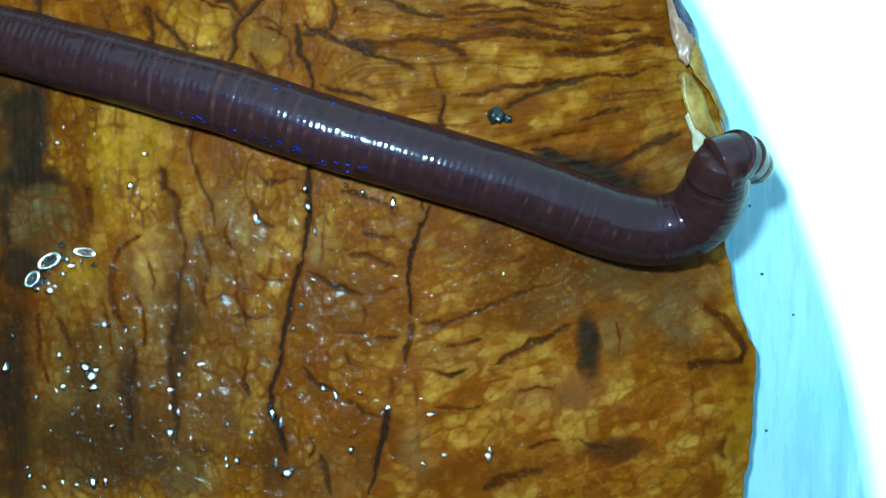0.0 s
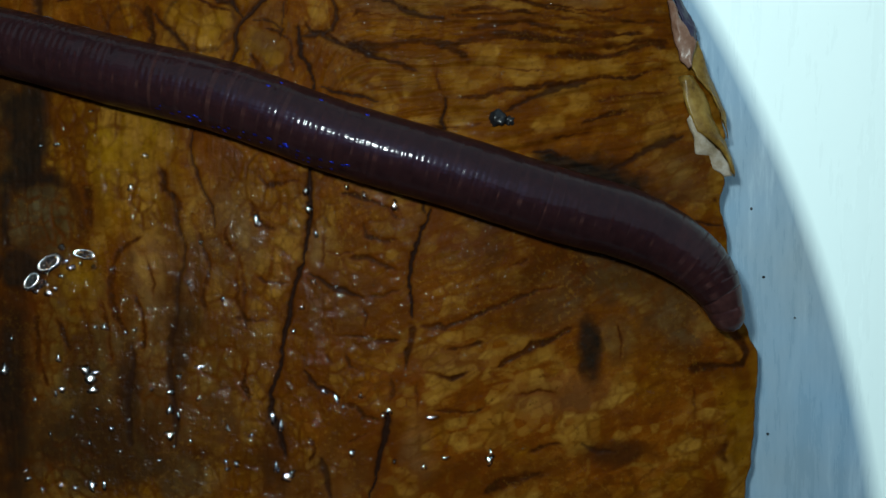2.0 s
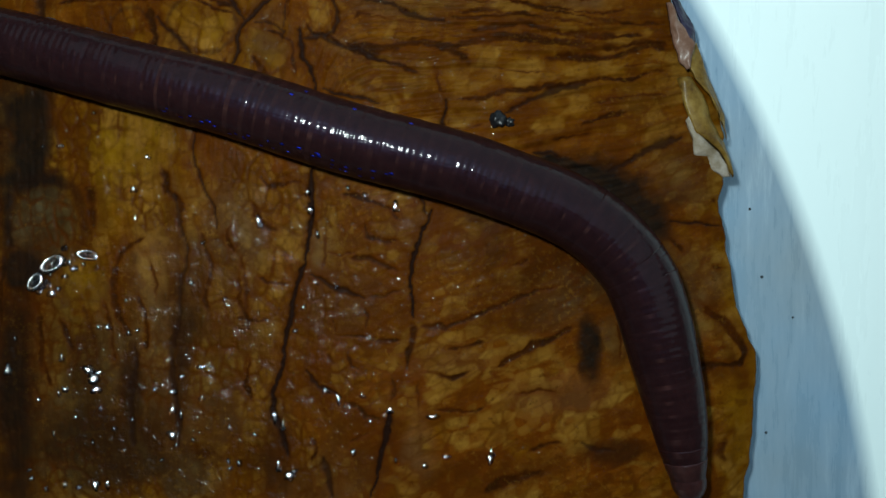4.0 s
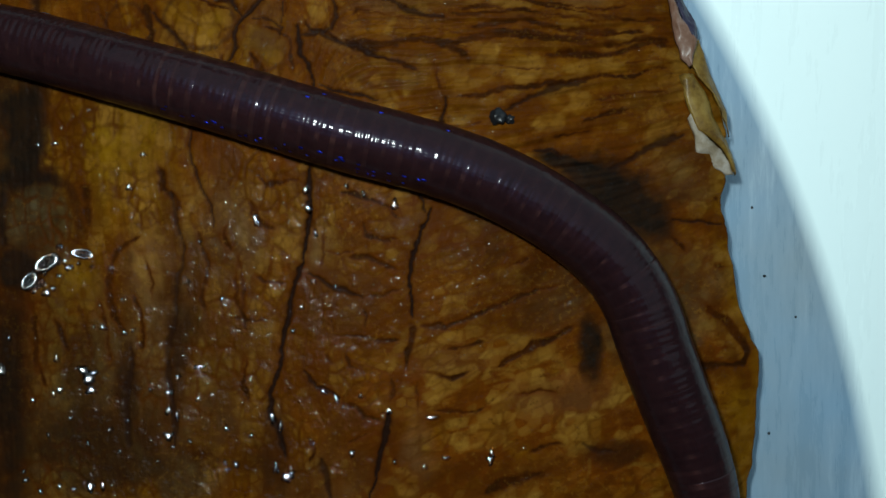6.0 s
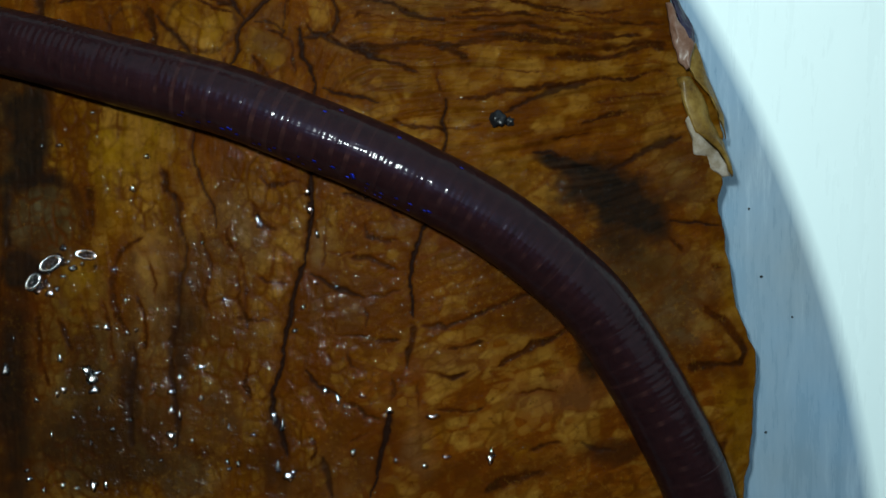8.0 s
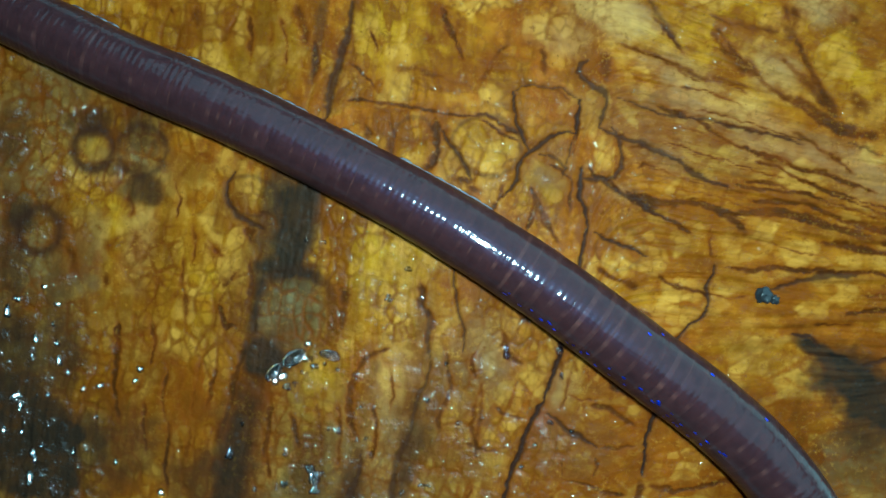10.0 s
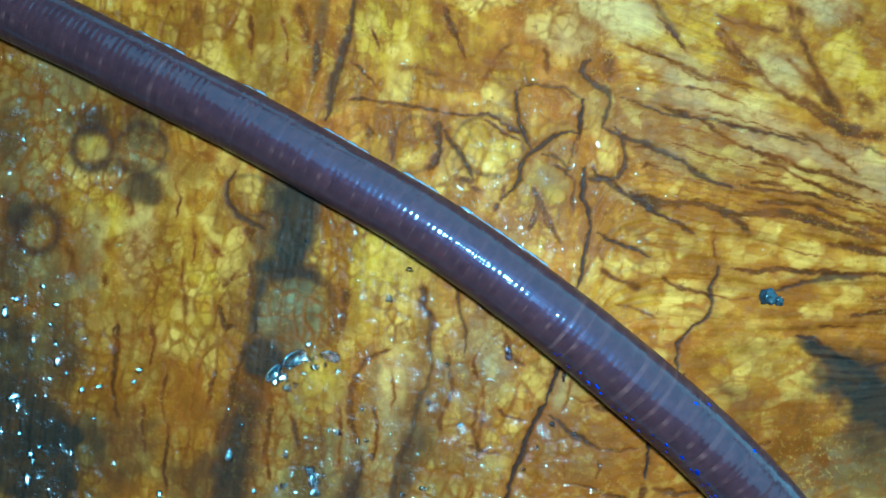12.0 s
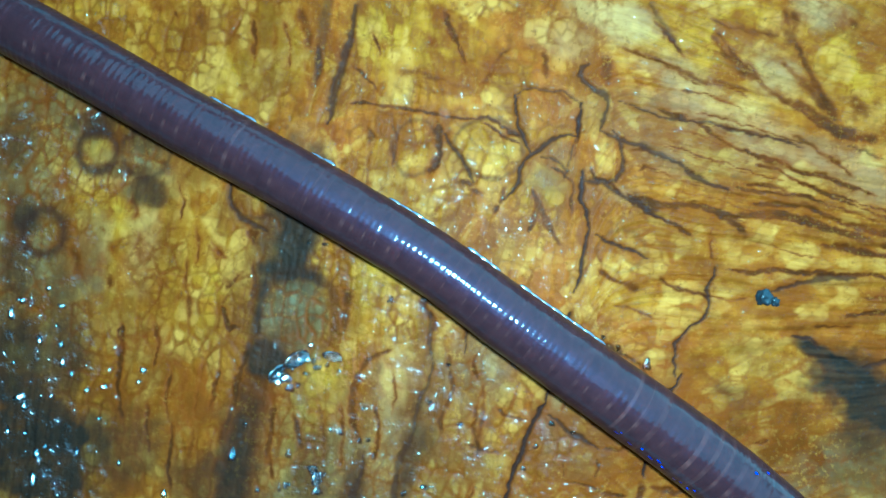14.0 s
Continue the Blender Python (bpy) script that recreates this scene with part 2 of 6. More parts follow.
def lathe(profile, sides):
    """A closed turned body: profile points (radius, height) in millimetres, from the foot's centre round to the top's centre."""
    bm = bmesh.new()
    rings = []
    for r, z in profile:
        if r == 0:
            rings.append([bm.verts.new((0, 0, z * MM))] * sides)
        else:
            rings.append([bm.verts.new((r * MM * math.cos(2 * math.pi * k / sides), r * MM * math.sin(2 * math.pi * k / sides), z * MM)) for k in range(sides)])
    for a, b in zip(rings, rings[1:]):
        for k in range(sides):
            j = (k + 1) % sides
            ring = []
            for v in (a[k], a[j], b[j], b[k]):
                if v not in ring:
                    ring.append(v)
            bm.faces.new(ring)
    return bm


# ---- table and plate ----
FLOOR = -3.0        # top of the plate's flat bottom, in millimetres below the peel's skin


def build_table():
    bm = bmesh.new()
    bmesh.ops.create_cube(bm, size=1.0, matrix=Matrix.Diagonal((1.2, 0.9, 0.03, 1)))
    bmesh.ops.bevel(bm, geom=bm.edges[:], offset=0.004, segments=3, affect="EDGES")
    ob = part("table_top", bm, WOOD)
    ob.location = (-0.06, -0.03, (FLOOR - 6) * MM - 0.015)
    tagged(ob, "brown wooden table top under the plate", "table", kind="structure")


def build_plate():
    r = 92.0
    profile = [(0, -6), (58, -6), (60, -5.4), (64, -3.4), (r + 2, -2.6), (r + 18, 4.5), (r + 34, 13.0), (r + 35.2, 14.2), (r + 34.6, 15.2), (r + 33, 15.0),
               (r + 26, 11.4), (r + 16, 6.2), (r + 8, 2.6), (r + 4, 1.15), (r + 2, 0.55), (r, 0.2), (r - 3, 0.03), (r - 8, 0), (r / 2, 0), (0, 0)]
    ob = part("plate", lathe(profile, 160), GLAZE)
    ob.location = (-61.8 * MM, -29.7 * MM, FLOOR * MM)
    tagged(ob, "round white glazed plate with faint scratches under the peel", "plate")


build_table()
build_plate()

# ---- the banana peel: a sheet with wrinkles along its fibres, cracks and rot ----
STEP = 0.09
X0, X1, Y0, Y1 = -73.0, 21.5, -27.0, 37.0
gx = np.arange(X0, X1, STEP)
gy = np.arange(Y0, Y1, STEP)
PX, PY = np.meshgrid(gx, gy)
NY, NX = PX.shape
dice = np.random.default_rng(7)


def soft(width):
    """Smooth random field between -1 and 1 with features of that many millimetres, on a grid turned at random."""
    turn = dice.uniform(0.3, 1.2)
    coarse = dice.uniform(-1, 1, (257, 257))
    coarse[256], coarse[:, 256] = coarse[0], coarse[:, 0]
    u = (PX * math.cos(turn) + PY * math.sin(turn)) / width % 256
    v = (PY * math.cos(turn) - PX * math.sin(turn)) / width % 256
    i, j = u.astype(int), v.astype(int)
    a, b = u - i, v - j
    a, b = a * a * (3 - 2 * a), b * b * (3 - 2 * b)
    return (coarse[j, i] * (1 - a) + coarse[j, i + 1] * a) * (1 - b) + (coarse[j + 1, i] * (1 - a) + coarse[j + 1, i + 1] * a) * b


def ease(x, lo, hi):
    s = np.clip((x - lo) / (hi - lo), 0, 1)
    return s * s * (3 - 2 * s)


WX, WY = [soft(1.6) * 0.11 + soft(0.6) * 0.08 + soft(0.28) * 0.07 for _ in range(2)]
QX, QY = PX + WX, PY + WY

# the fibres run up and down at the broad end and draw together towards the stem
stem = ease(PX + 0.35 * np.maximum(PY - 9, 0) + soft(4) * 1.5, -9.5, -1.0)
across = np.stack([52 - PX, 15 - PY])
across /= np.hypot(*across)
lean = soft(9) * 0.12 - 0.04
down = np.stack([np.sin(lean), np.cos(lean)])
flow = across * stem + down * (1 - stem)
wob = soft(3) * 0.16
flow = np.stack([flow[0] * np.cos(wob) - flow[1] * np.sin(wob), flow[0] * np.sin(wob) + flow[1] * np.cos(wob)])
flow /= np.hypot(*flow) + 1e-9


def combed(grain, length):
    """Random grains smeared along the fibres, 0 to 1."""
    seed_ = dice.uniform(0, 1, (NY // grain + 2, NX // grain + 2))
    seed_ = np.kron(seed_, np.ones((grain, grain)))[:NY, :NX]
    total = seed_.copy()
    for way in (1, -1):
        ix, iy = np.tile(np.arange(NX, dtype=float), (NY, 1)), np.tile(np.arange(NY, dtype=float)[:, None], (1, NX))
        for _ in range(length):
            a = np.clip(ix, 0, NX - 1).astype(int)
            b = np.clip(iy, 0, NY - 1).astype(int)
            ix += way * flow[0][b, a]
            iy += way * flow[1][b, a]
            total += seed_[np.clip(iy, 0, NY - 1).astype(int), np.clip(ix, 0, NX - 1).astype(int)]
    total -= total.mean()
    return np.clip(0.5 + total / (5 * total.std()), 0, 1)


FINE, COARSE = combed(2, 16), combed(5, 30)


RAG0 = soft(2.2) * 0.35 + soft(0.8) * 0.25 + soft(0.35) * 0.15


def veins(size, stretch, width):
    """A net of soft brown veins between cells of that size, drawn out along the fibres."""
    u = (PX * down[1] - PY * down[0]) / size + soft(2.0) * 0.25
    v = PY / (size * stretch) + soft(2.0) * 0.2
    u, v = np.where(stem > 0.5, PX / (size * stretch) + soft(2.0) * 0.2, u), np.where(stem > 0.5, (PY - 0.25 * PX * stem) / size + soft(2.0) * 0.25, v)
    u, v = u + 60, v + 60
    iu, iv = np.floor(u).astype(int), np.floor(v).astype(int)
    jit = dice.uniform(0.1, 0.9, (260, 260, 2))
    shade = dice.uniform(0, 1, (260, 260))
    near, second, patch = np.full(u.shape, 9.0), np.full(u.shape, 9.0), np.zeros(u.shape)
    for a in (-1, 0, 1):
        for b in (-1, 0, 1):
            cell = jit[(iv + b) % 260, (iu + a) % 260]
            d = np.hypot(iu + a + cell[..., 0] - u, iv + b + cell[..., 1] - v)
            patch = np.where(d < near, shade[(iv + b) % 260, (iu + a) % 260], patch)
            second = np.where(d < near, near, np.minimum(second, d))
            near = np.minimum(near, d)
    return 1 - ease(second - near, 0.0, width), 0.5 + (patch - 0.5) * ease(second - near, 0.0, 0.25)


(net_a, patch_a), (net_b, patch_b), (net_c, patch_c) = veins(2.2, 1.5, 0.22), veins(1.1, 1.4, 0.26), veins(0.6, 1.3, 0.4)
VEIN = np.maximum(net_a, net_b * 0.7) * np.clip(0.35 + RAG0 * 2.4, 0, 1)
CELL = np.clip(0.9 * net_b + 0.6 * net_c, 0, 1) * np.clip(0.6 + RAG0 * 1.8, 0.05, 1)
BROAD = veins(3.4, 1.5, 0.5)[0] * np.clip(0.6 + RAG0 * 1.4, 0, 1)
PATCH = 0.5 + (patch_a - 0.5) * 0.6 + (patch_b - 0.5) * 0.4 + (patch_c - 0.5) * 0.35

crack_map = np.zeros_like(PX)
crack_deep = np.zeros_like(PX)
vein_map = np.zeros_like(PX)


def near_line(width, points):
    """The part of the grid round a line of points: its slices, the distance from the line, its half width there, and how far it has faded in from its ends."""
    pts = np.array(points)
    reach = width * 3 + 1.2
    i0, i1 = np.searchsorted(gx, (pts[:, 0].min() - reach, pts[:, 0].max() + reach))
    j0, j1 = np.searchsorted(gy, (pts[:, 1].min() - reach, pts[:, 1].max() + reach))
    x, y = QX[j0:j1, i0:i1], QY[j0:j1, i0:i1]
    best = np.full(x.shape, 1e9)
    for (ax, ay), (bx, by) in zip(pts, pts[1:]):
        dx, dy = bx - ax, by - ay
        s = np.clip(((x - ax) * dx + (y - ay) * dy) / (dx * dx + dy * dy + 1e-9), 0, 1)
        best = np.minimum(best, np.hypot(x - ax - s * dx, y - ay - s * dy))
    ends = np.minimum(np.hypot(x - pts[0, 0], y - pts[0, 1]), np.hypot(x - pts[-1, 0], y - pts[-1, 1]))
    w = 0.85 * width * (0.45 + 0.55 * ease(ends, 0, 1.0)) * (1 + 2.0 * WX[j0:j1, i0:i1] + 0.9 * RAG0[j0:j1, i0:i1])
    return (slice(j0, j1), slice(i0, i1)), best, np.maximum(w, 0.02), ease(ends, 0, 0.9)


def crack(width, dark, *points):
    """A split in the skin along the points, width in millimetres."""
    box, best, w, _ = near_line(width, points)
    core = 1 - ease(best, w * 0.25, w * 0.75)
    halo = np.exp(-(best / (w * 1.35)) ** 2)
    np.maximum(crack_map[box], dark * (0.8 * core + 0.3 * halo), out=crack_map[box])
    np.maximum(crack_deep[box], dark * (core + 0.15 * halo), out=crack_deep[box])
    np.maximum(vein_map[box], 0.55 * dark * np.exp(-(best / (0.35 + w * 1.9)) ** 2) * (1 + 0.6 * RAG0[box]), out=vein_map[box])


def vein(width, dark, *points):
    """A brown vein in the skin, with a soft ragged edge and a shallow fold."""
    box, best, w, faded = near_line(width, points)
    dark = dark * (0.25 + 0.75 * faded)
    stain = 0.85 * np.exp(-(best / (w * 0.9)) ** 2) + 0.5 * np.exp(-(best / (0.3 + w * 1.8)) ** 2)
    np.maximum(vein_map[box], dark * stain * (1 + 0.5 * RAG0[box]), out=vein_map[box])
    np.maximum(crack_deep[box], 0.35 * dark * np.exp(-(best / (w * 0.7)) ** 2), out=crack_deep[box])


tone = dict(mold=np.zeros_like(PX), brown=np.zeros_like(PX), grey=np.zeros_like(PX), yellow=np.zeros_like(PX), pale=np.zeros_like(PX))
RAG = RAG0


def blob(kind, x, y, rx, ry, turn, amount):
    """A discoloured patch with a ragged edge; some at the upper right paint a hazy sheen."""
    a = radians(turn)
    dx, dy = PX - x, PY - y
    u, v = (dx * math.cos(a) + dy * math.sin(a)) / rx, (-dx * math.sin(a) + dy * math.cos(a)) / ry
    d = np.hypot(u, v) + RAG * 0.6
    np.maximum(tone[kind], amount * (1 - ease(d, 0.35, 1.35)), out=tone[kind])


def ring(x, y, rx, ry, width, dark):
    """The dark rim round a round scar."""
    d = np.hypot((QX - x) / rx, (QY - y) / ry) - 1
    band = np.exp(-(d * min(rx, ry) / width) ** 2) * dark
    np.maximum(crack_map, band * 0.8, out=crack_map)
    np.maximum(crack_deep, band * 0.2, out=crack_deep)


# splits in the skin
crack(0.5, 0.75, (-25.26, 22.07), (-25.29, 20.62), (-25.38, 19.15), (-25.44, 18.05), (-25.64, 16.56), (-25.63, 15.11), (-25.82, 14.17))
crack(0.28, 0.8, (-18.30, 14.81), (-17.61, 14.03), (-16.96, 13.43), (-16.27, 12.64), (-15.88, 12.10))
crack(0.3, 0.9, (-9.88, 18.34), (-9.93, 17.24), (-9.95, 16.15))
crack(0.28, 0.85, (-9.95, 16.15), (-10.38, 16.15), (-11.07, 15.95), (-11.57, 15.68), (-12.00, 15.06), (-12.63, 14.58), (-12.99, 14.15), (-13.11, 13.22), (-13.10, 12.75), (-13.44, 12.07), (-13.87, 11.45))
crack(0.22, 0.85, (-14.15, 18.11), (-14.06, 17.22), (-13.76, 16.37), (-13.39, 15.71), (-12.94, 15.25), (-12.65, 14.65))
crack(0.16, 0.6, (-14.15, 18.11), (-13.73, 18.55), (-13.06, 18.85), (-12.32, 18.80), (-11.24, 18.82), (-10.47, 18.59), (-9.88, 18.34))
crack(0.2, 0.7, (-9.99, 15.97), (-10.11, 15.04), (-10.22, 14.29))
crack(0.16, 0.7, (-12.07, 14.50), (-10.78, 14.37), (-10.16, 13.94), (-10.22, 13.28))
crack(0.35, 0.75, (-9.84, 21.06), (-10.30, 20.62), (-10.38, 20.06), (-9.86, 19.61), (-9.17, 19.37), (-8.40, 19.15), (-8.31, 18.26), (-8.43, 17.34), (-8.44, 16.97))
crack(0.36, 0.75, (-8.44, 16.97), (-7.57, 16.59), (-6.45, 16.43), (-5.32, 16.20), (-4.19, 15.94), (-3.42, 15.71), (-2.80, 15.28), (-1.83, 14.92), (-1.07, 14.69), (0.12, 14.51))
crack(0.26, 0.75, (-7.73, 17.10), (-7.25, 16.46), (-6.92, 15.62), (-6.65, 14.58), (-6.91, 13.99), (-7.93, 13.62), (-8.94, 13.62))
crack(0.2, 0.7, (-7.64, 18.93), (-5.76, 18.55), (-4.64, 18.39), (-3.21, 18.47), (-1.78, 18.55), (-0.67, 18.39), (0.80, 18.29), (2.26, 18.20), (3.37, 18.04), (4.19, 17.93))
crack(0.4, 0.5, (-6.84, 25.40), (-5.95, 24.48), (-5.23, 23.53), (-4.35, 22.67))
crack(0.2, 0.55, (6.86, 18.67), (8.35, 18.40), (9.37, 18.15))
crack(0.32, 0.9, (-9.04, 14.15), (-8.98, 13.43), (-8.96, 12.35), (-8.51, 11.88), (-8.22, 10.67), (-8.16, 9.59), (-8.22, 8.31), (-8.16, 7.63), (-8.42, 6.46))
crack(0.3, 0.75, (-8.34, 13.91), (-7.16, 13.40), (-6.36, 13.00), (-5.42, 12.81), (-4.62, 12.41), (-3.46, 12.01))
crack(0.28, 0.85, (-7.69, 10.40), (-6.72, 10.04), (-5.22, 9.77), (-4.17, 9.38))
crack(0.3, 0.85, (0.12, 9.66), (0.08, 8.92), (-0.14, 8.16), (0.23, 7.32), (0.11, 6.39), (-0.49, 5.73), (-1.10, 5.08), (-1.52, 4.45), (-1.47, 3.19), (-1.11, 2.24))
crack(0.28, 0.6, (-19.77, -6.02), (-19.69, -7.46), (-19.89, -8.96))
crack(0.36, 0.8, (-30.76, 9.89), (-31.18, 9.20), (-31.16, 8.47), (-30.87, 7.91), (-30.23, 7.37), (-29.43, 6.97), (-28.41, 6.79))
crack(0.3, 1, (-8.29, 5.08), (-8.32, 3.64), (-8.47, 2.38), (-8.65, 0.77), (-8.94, -0.67), (-9.23, -1.75), (-9.59, -3.19), (-9.84, -4.27), (-10.20, -5.70), (-10.31, -7.14), (-10.56, -8.22), (-10.92, -9.30), (-10.74, -10.74), (-10.20, -12.00), (-9.99, -13.08))
crack(0.3, 1, (-0.77, 2.49), (-1.02, 1.66), (-1.38, 1.12), (-1.64, 0.04), (-2.00, -1.03), (-2.18, -2.11), (-2.03, -3.19), (-1.82, -4.27))
crack(0.34, 1, (-3.37, -10.20), (-3.37, -11.10), (-3.55, -12.18), (-4.02, -13.26), (-4.27, -14.70), (-4.63, -15.82))
crack(0.25, 0.75, (-15.76, 7.42), (-15.94, 6.52), (-15.76, 5.44), (-15.40, 4.73), (-15.15, 3.65), (-14.69, 2.57), (-14.44, 1.42))
crack(0.35, 0.6, (-17.09, 3.65), (-16.84, 1.49), (-16.49, 0.05), (-16.60, -1.39), (-16.74, -2.82), (-16.96, -4.26), (-17.21, -5.70), (-17.39, -7.14))
crack(0.5, 0.75, (-17.39, -7.14), (-17.21, -9.30), (-16.86, -11.46), (-17.04, -12.53))
crack(0.55, 0.7, (-19.73, -7.14), (-19.98, -8.94), (-20.09, -10.73), (-19.73, -12.53))
crack(0.24, 0.8, (-8.58, -1.57), (-7.68, -1.93), (-6.96, -2.47), (-5.88, -2.65), (-5.09, -3.05))
crack(0.26, 0.8, (-8.69, -7.76), (-8.04, -8.76), (-7.32, -9.12), (-6.61, -9.48))
crack(0.5, 0.7, (-7.61, -13.26), (-7.33, -14.34), (-7.11, -15.81))
crack(0.3, 0.6, (8.86, -12.48), (9.76, -12.84), (11.02, -12.73))
crack(0.17, 0.8, (14.55, 1.62), (16.06, 1.73), (17.14, 1.54), (17.93, 1.40))
crack(0.36, 0.85, (5.56, 6.08), (6.89, 6.33), (7.50, 5.72))
crack(0.42, 0.75, (10.66, 5.00), (12.10, 5.72), (13.18, 6.44), (15.16, 7.12))
crack(0.22, 0.75, (-2.81, 15.50), (-1.56, 14.96), (-0.19, 14.60))
crack(0.42, 0.75, (3.83, 8.67), (4.55, 9.03), (5.63, 9.57), (6.71, 9.93), (7.79, 10.29), (9.05, 10.50))

# brown veins between the cells
vein(0.17, 0.85, (-5.97, 13.14), (-4.03, 13.02), (-1.22, 13.29), (0.76, 12.94), (3.06, 13.36), (5.45, 13.32), (7.89, 13.05), (10.04, 12.97))
vein(0.20, 0.85, (-5.60, 18.95), (-2.89, 18.48), (-0.56, 17.48), (1.69, 16.93), (3.89, 16.62), (5.80, 16.61), (7.79, 16.13), (9.85, 15.79))
vein(0.13, 0.75, (-1.93, 18.42), (0.69, 18.42), (3.13, 18.15), (4.11, 17.97))
vein(0.17, 0.85, (1.04, 16.57), (2.99, 16.33), (5.03, 15.63), (7.27, 15.08), (10.07, 14.64))
vein(0.15, 0.80, (-0.05, 14.70), (2.30, 14.89), (4.67, 14.97), (7.13, 14.58), (10.15, 14.18))
vein(0.15, 0.70, (-5.88, 21.76), (-3.36, 21.02), (-0.95, 20.87), (0.81, 20.35))
vein(0.24, 0.80, (-6.67, 24.72), (-4.94, 23.12), (-3.76, 21.91))
vein(0.30, 0.80, (-2.85, 24.69), (-1.13, 23.10), (0.56, 21.74), (2.66, 20.69), (5.22, 19.72), (6.73, 19.28))
vein(0.20, 0.70, (-3.40, 25.07), (-1.66, 24.67), (0.27, 24.54), (1.66, 24.79))
vein(0.35, 0.70, (1.39, 26.89), (2.07, 25.11), (4.33, 21.94), (6.41, 19.70))
vein(0.15, 0.80, (-18.67, 21.11), (-18.15, 20.25), (-17.64, 19.39))
vein(0.15, 0.80, (-14.86, 22.52), (-14.50, 21.87), (-14.49, 21.15))
vein(0.16, 0.85, (-13.77, 12.68), (-13.98, 11.20), (-14.51, 10.15))
vein(0.15, 0.85, (-12.38, 12.93), (-11.58, 11.16), (-11.93, 9.18))
vein(0.15, 0.85, (-11.86, 13.98), (-10.38, 13.77), (-9.56, 13.20), (-9.53, 11.06))
vein(0.18, 0.85, (-10.37, 17.60), (-9.81, 16.51), (-10.01, 14.32))
vein(0.14, 0.80, (-6.51, 13.52), (-4.87, 12.39), (-2.85, 11.80), (-1.25, 10.90))
vein(0.14, 0.80, (-7.87, 10.52), (-6.38, 10.20))
vein(0.13, 0.75, (-0.63, 12.68), (-0.56, 11.02))
vein(0.14, 0.75, (-12.29, 18.93), (-11.28, 18.63), (-9.95, 17.92))
vein(0.15, 0.80, (-16.54, 16.00), (-15.29, 15.75), (-14.01, 15.27), (-13.00, 14.97))
vein(0.14, 0.75, (-8.94, 14.99), (-8.26, 13.92), (-7.02, 13.67), (-6.11, 12.64))
vein(0.11, 0.56, (-5.11, 18.87), (-3.70, 18.71), (-2.27, 18.45), (-0.83, 18.14), (0.57, 17.98))
vein(0.11, 0.55, (-2.46, 17.75), (-1.29, 17.58), (-0.09, 17.27), (1.07, 17.15), (2.23, 17.01))
vein(0.10, 0.54, (-3.62, 14.10), (-1.85, 13.89), (-0.10, 13.87), (1.70, 13.56), (3.47, 13.34))
vein(0.11, 0.71, (-3.24, 19.17), (-1.24, 18.98), (0.75, 18.77), (2.78, 18.37), (4.77, 18.18))
vein(0.07, 0.66, (-2.44, 16.40), (-0.82, 16.27), (0.82, 16.04), (2.48, 15.72), (4.07, 15.70))
vein(0.10, 0.57, (-4.03, 15.01), (-2.51, 14.68), (-1.05, 14.69), (0.45, 14.47), (1.93, 14.35))
vein(0.11, 0.65, (-3.08, 13.15), (-1.74, 12.93), (-0.44, 12.97), (0.88, 12.84), (2.21, 12.65))
vein(0.11, 0.74, (-4.70, 16.75), (-3.55, 16.70), (-2.35, 16.41), (-1.17, 16.22), (0.00, 16.06))
vein(0.08, 0.55, (-6.48, 16.74), (-4.46, 16.57), (-2.40, 16.20), (-0.37, 16.02), (1.67, 15.72))
vein(0.11, 0.59, (-3.38, 18.68), (-2.01, 18.65), (-0.63, 18.54), (0.77, 18.35), (2.17, 18.14))
vein(0.10, 0.54, (-4.68, 18.94), (-2.63, 18.72), (-0.58, 18.49), (1.48, 18.22), (3.54, 17.92))
vein(0.12, 0.62, (-5.96, 14.91), (-4.75, 14.96), (-3.48, 14.72), (-2.22, 14.52), (-0.99, 14.46))
vein(0.07, 0.56, (-4.54, 16.05), (-3.53, 15.97), (-2.48, 15.70), (-1.47, 15.59), (-0.47, 15.54))
vein(0.12, 0.60, (-4.85, 17.77), (-3.65, 17.78), (-2.42, 17.65), (-1.15, 17.29), (0.06, 17.21))
vein(0.25, 0.75, (-32.81, -2.58), (-32.78, -4.77), (-32.04, -6.83), (-31.94, -9.37), (-31.45, -11.10))
vein(0.25, 0.75, (-36.68, -0.38), (-36.12, -2.46), (-36.03, -5.00), (-35.05, -7.38))
vein(0.25, 0.75, (-29.80, -2.03), (-29.77, -4.21), (-30.04, -5.73))
vein(0.25, 0.75, (-34.38, 0.05), (-33.88, -1.69), (-34.02, -3.54))
vein(0.25, 0.75, (-29.07, 5.03), (-28.40, 3.33), (-28.50, 1.86))
vein(0.25, 0.75, (-34.98, 9.41), (-33.95, 7.78), (-33.99, 5.95))
vein(0.25, 0.75, (-32.81, 6.53), (-32.38, 5.15), (-32.41, 3.33))
vein(0.25, 0.75, (-37.44, 7.87), (-36.65, 6.56), (-36.64, 5.47))
vein(0.25, 0.75, (-19.71, -2.36), (-19.04, -4.42), (-19.05, -6.98))
vein(0.25, 0.75, (-21.82, -2.75), (-21.23, -4.83), (-20.99, -7.70))
vein(0.25, 0.75, (-15.71, 1.66), (-14.91, -0.74), (-14.87, -2.92))
vein(0.25, 0.75, (-13.19, -1.15), (-12.98, -3.30), (-12.24, -5.35))
vein(0.25, 0.75, (-19.04, -0.05), (-18.30, -2.10), (-18.39, -3.57))
vein(0.25, 0.75, (-36.89, 19.97), (-36.28, 18.63))
vein(0.25, 0.75, (-31.89, 20.51), (-31.15, 18.47), (-31.01, 16.68))
vein(0.25, 0.75, (-29.71, 20.54), (-28.97, 18.50), (-28.83, 16.71))
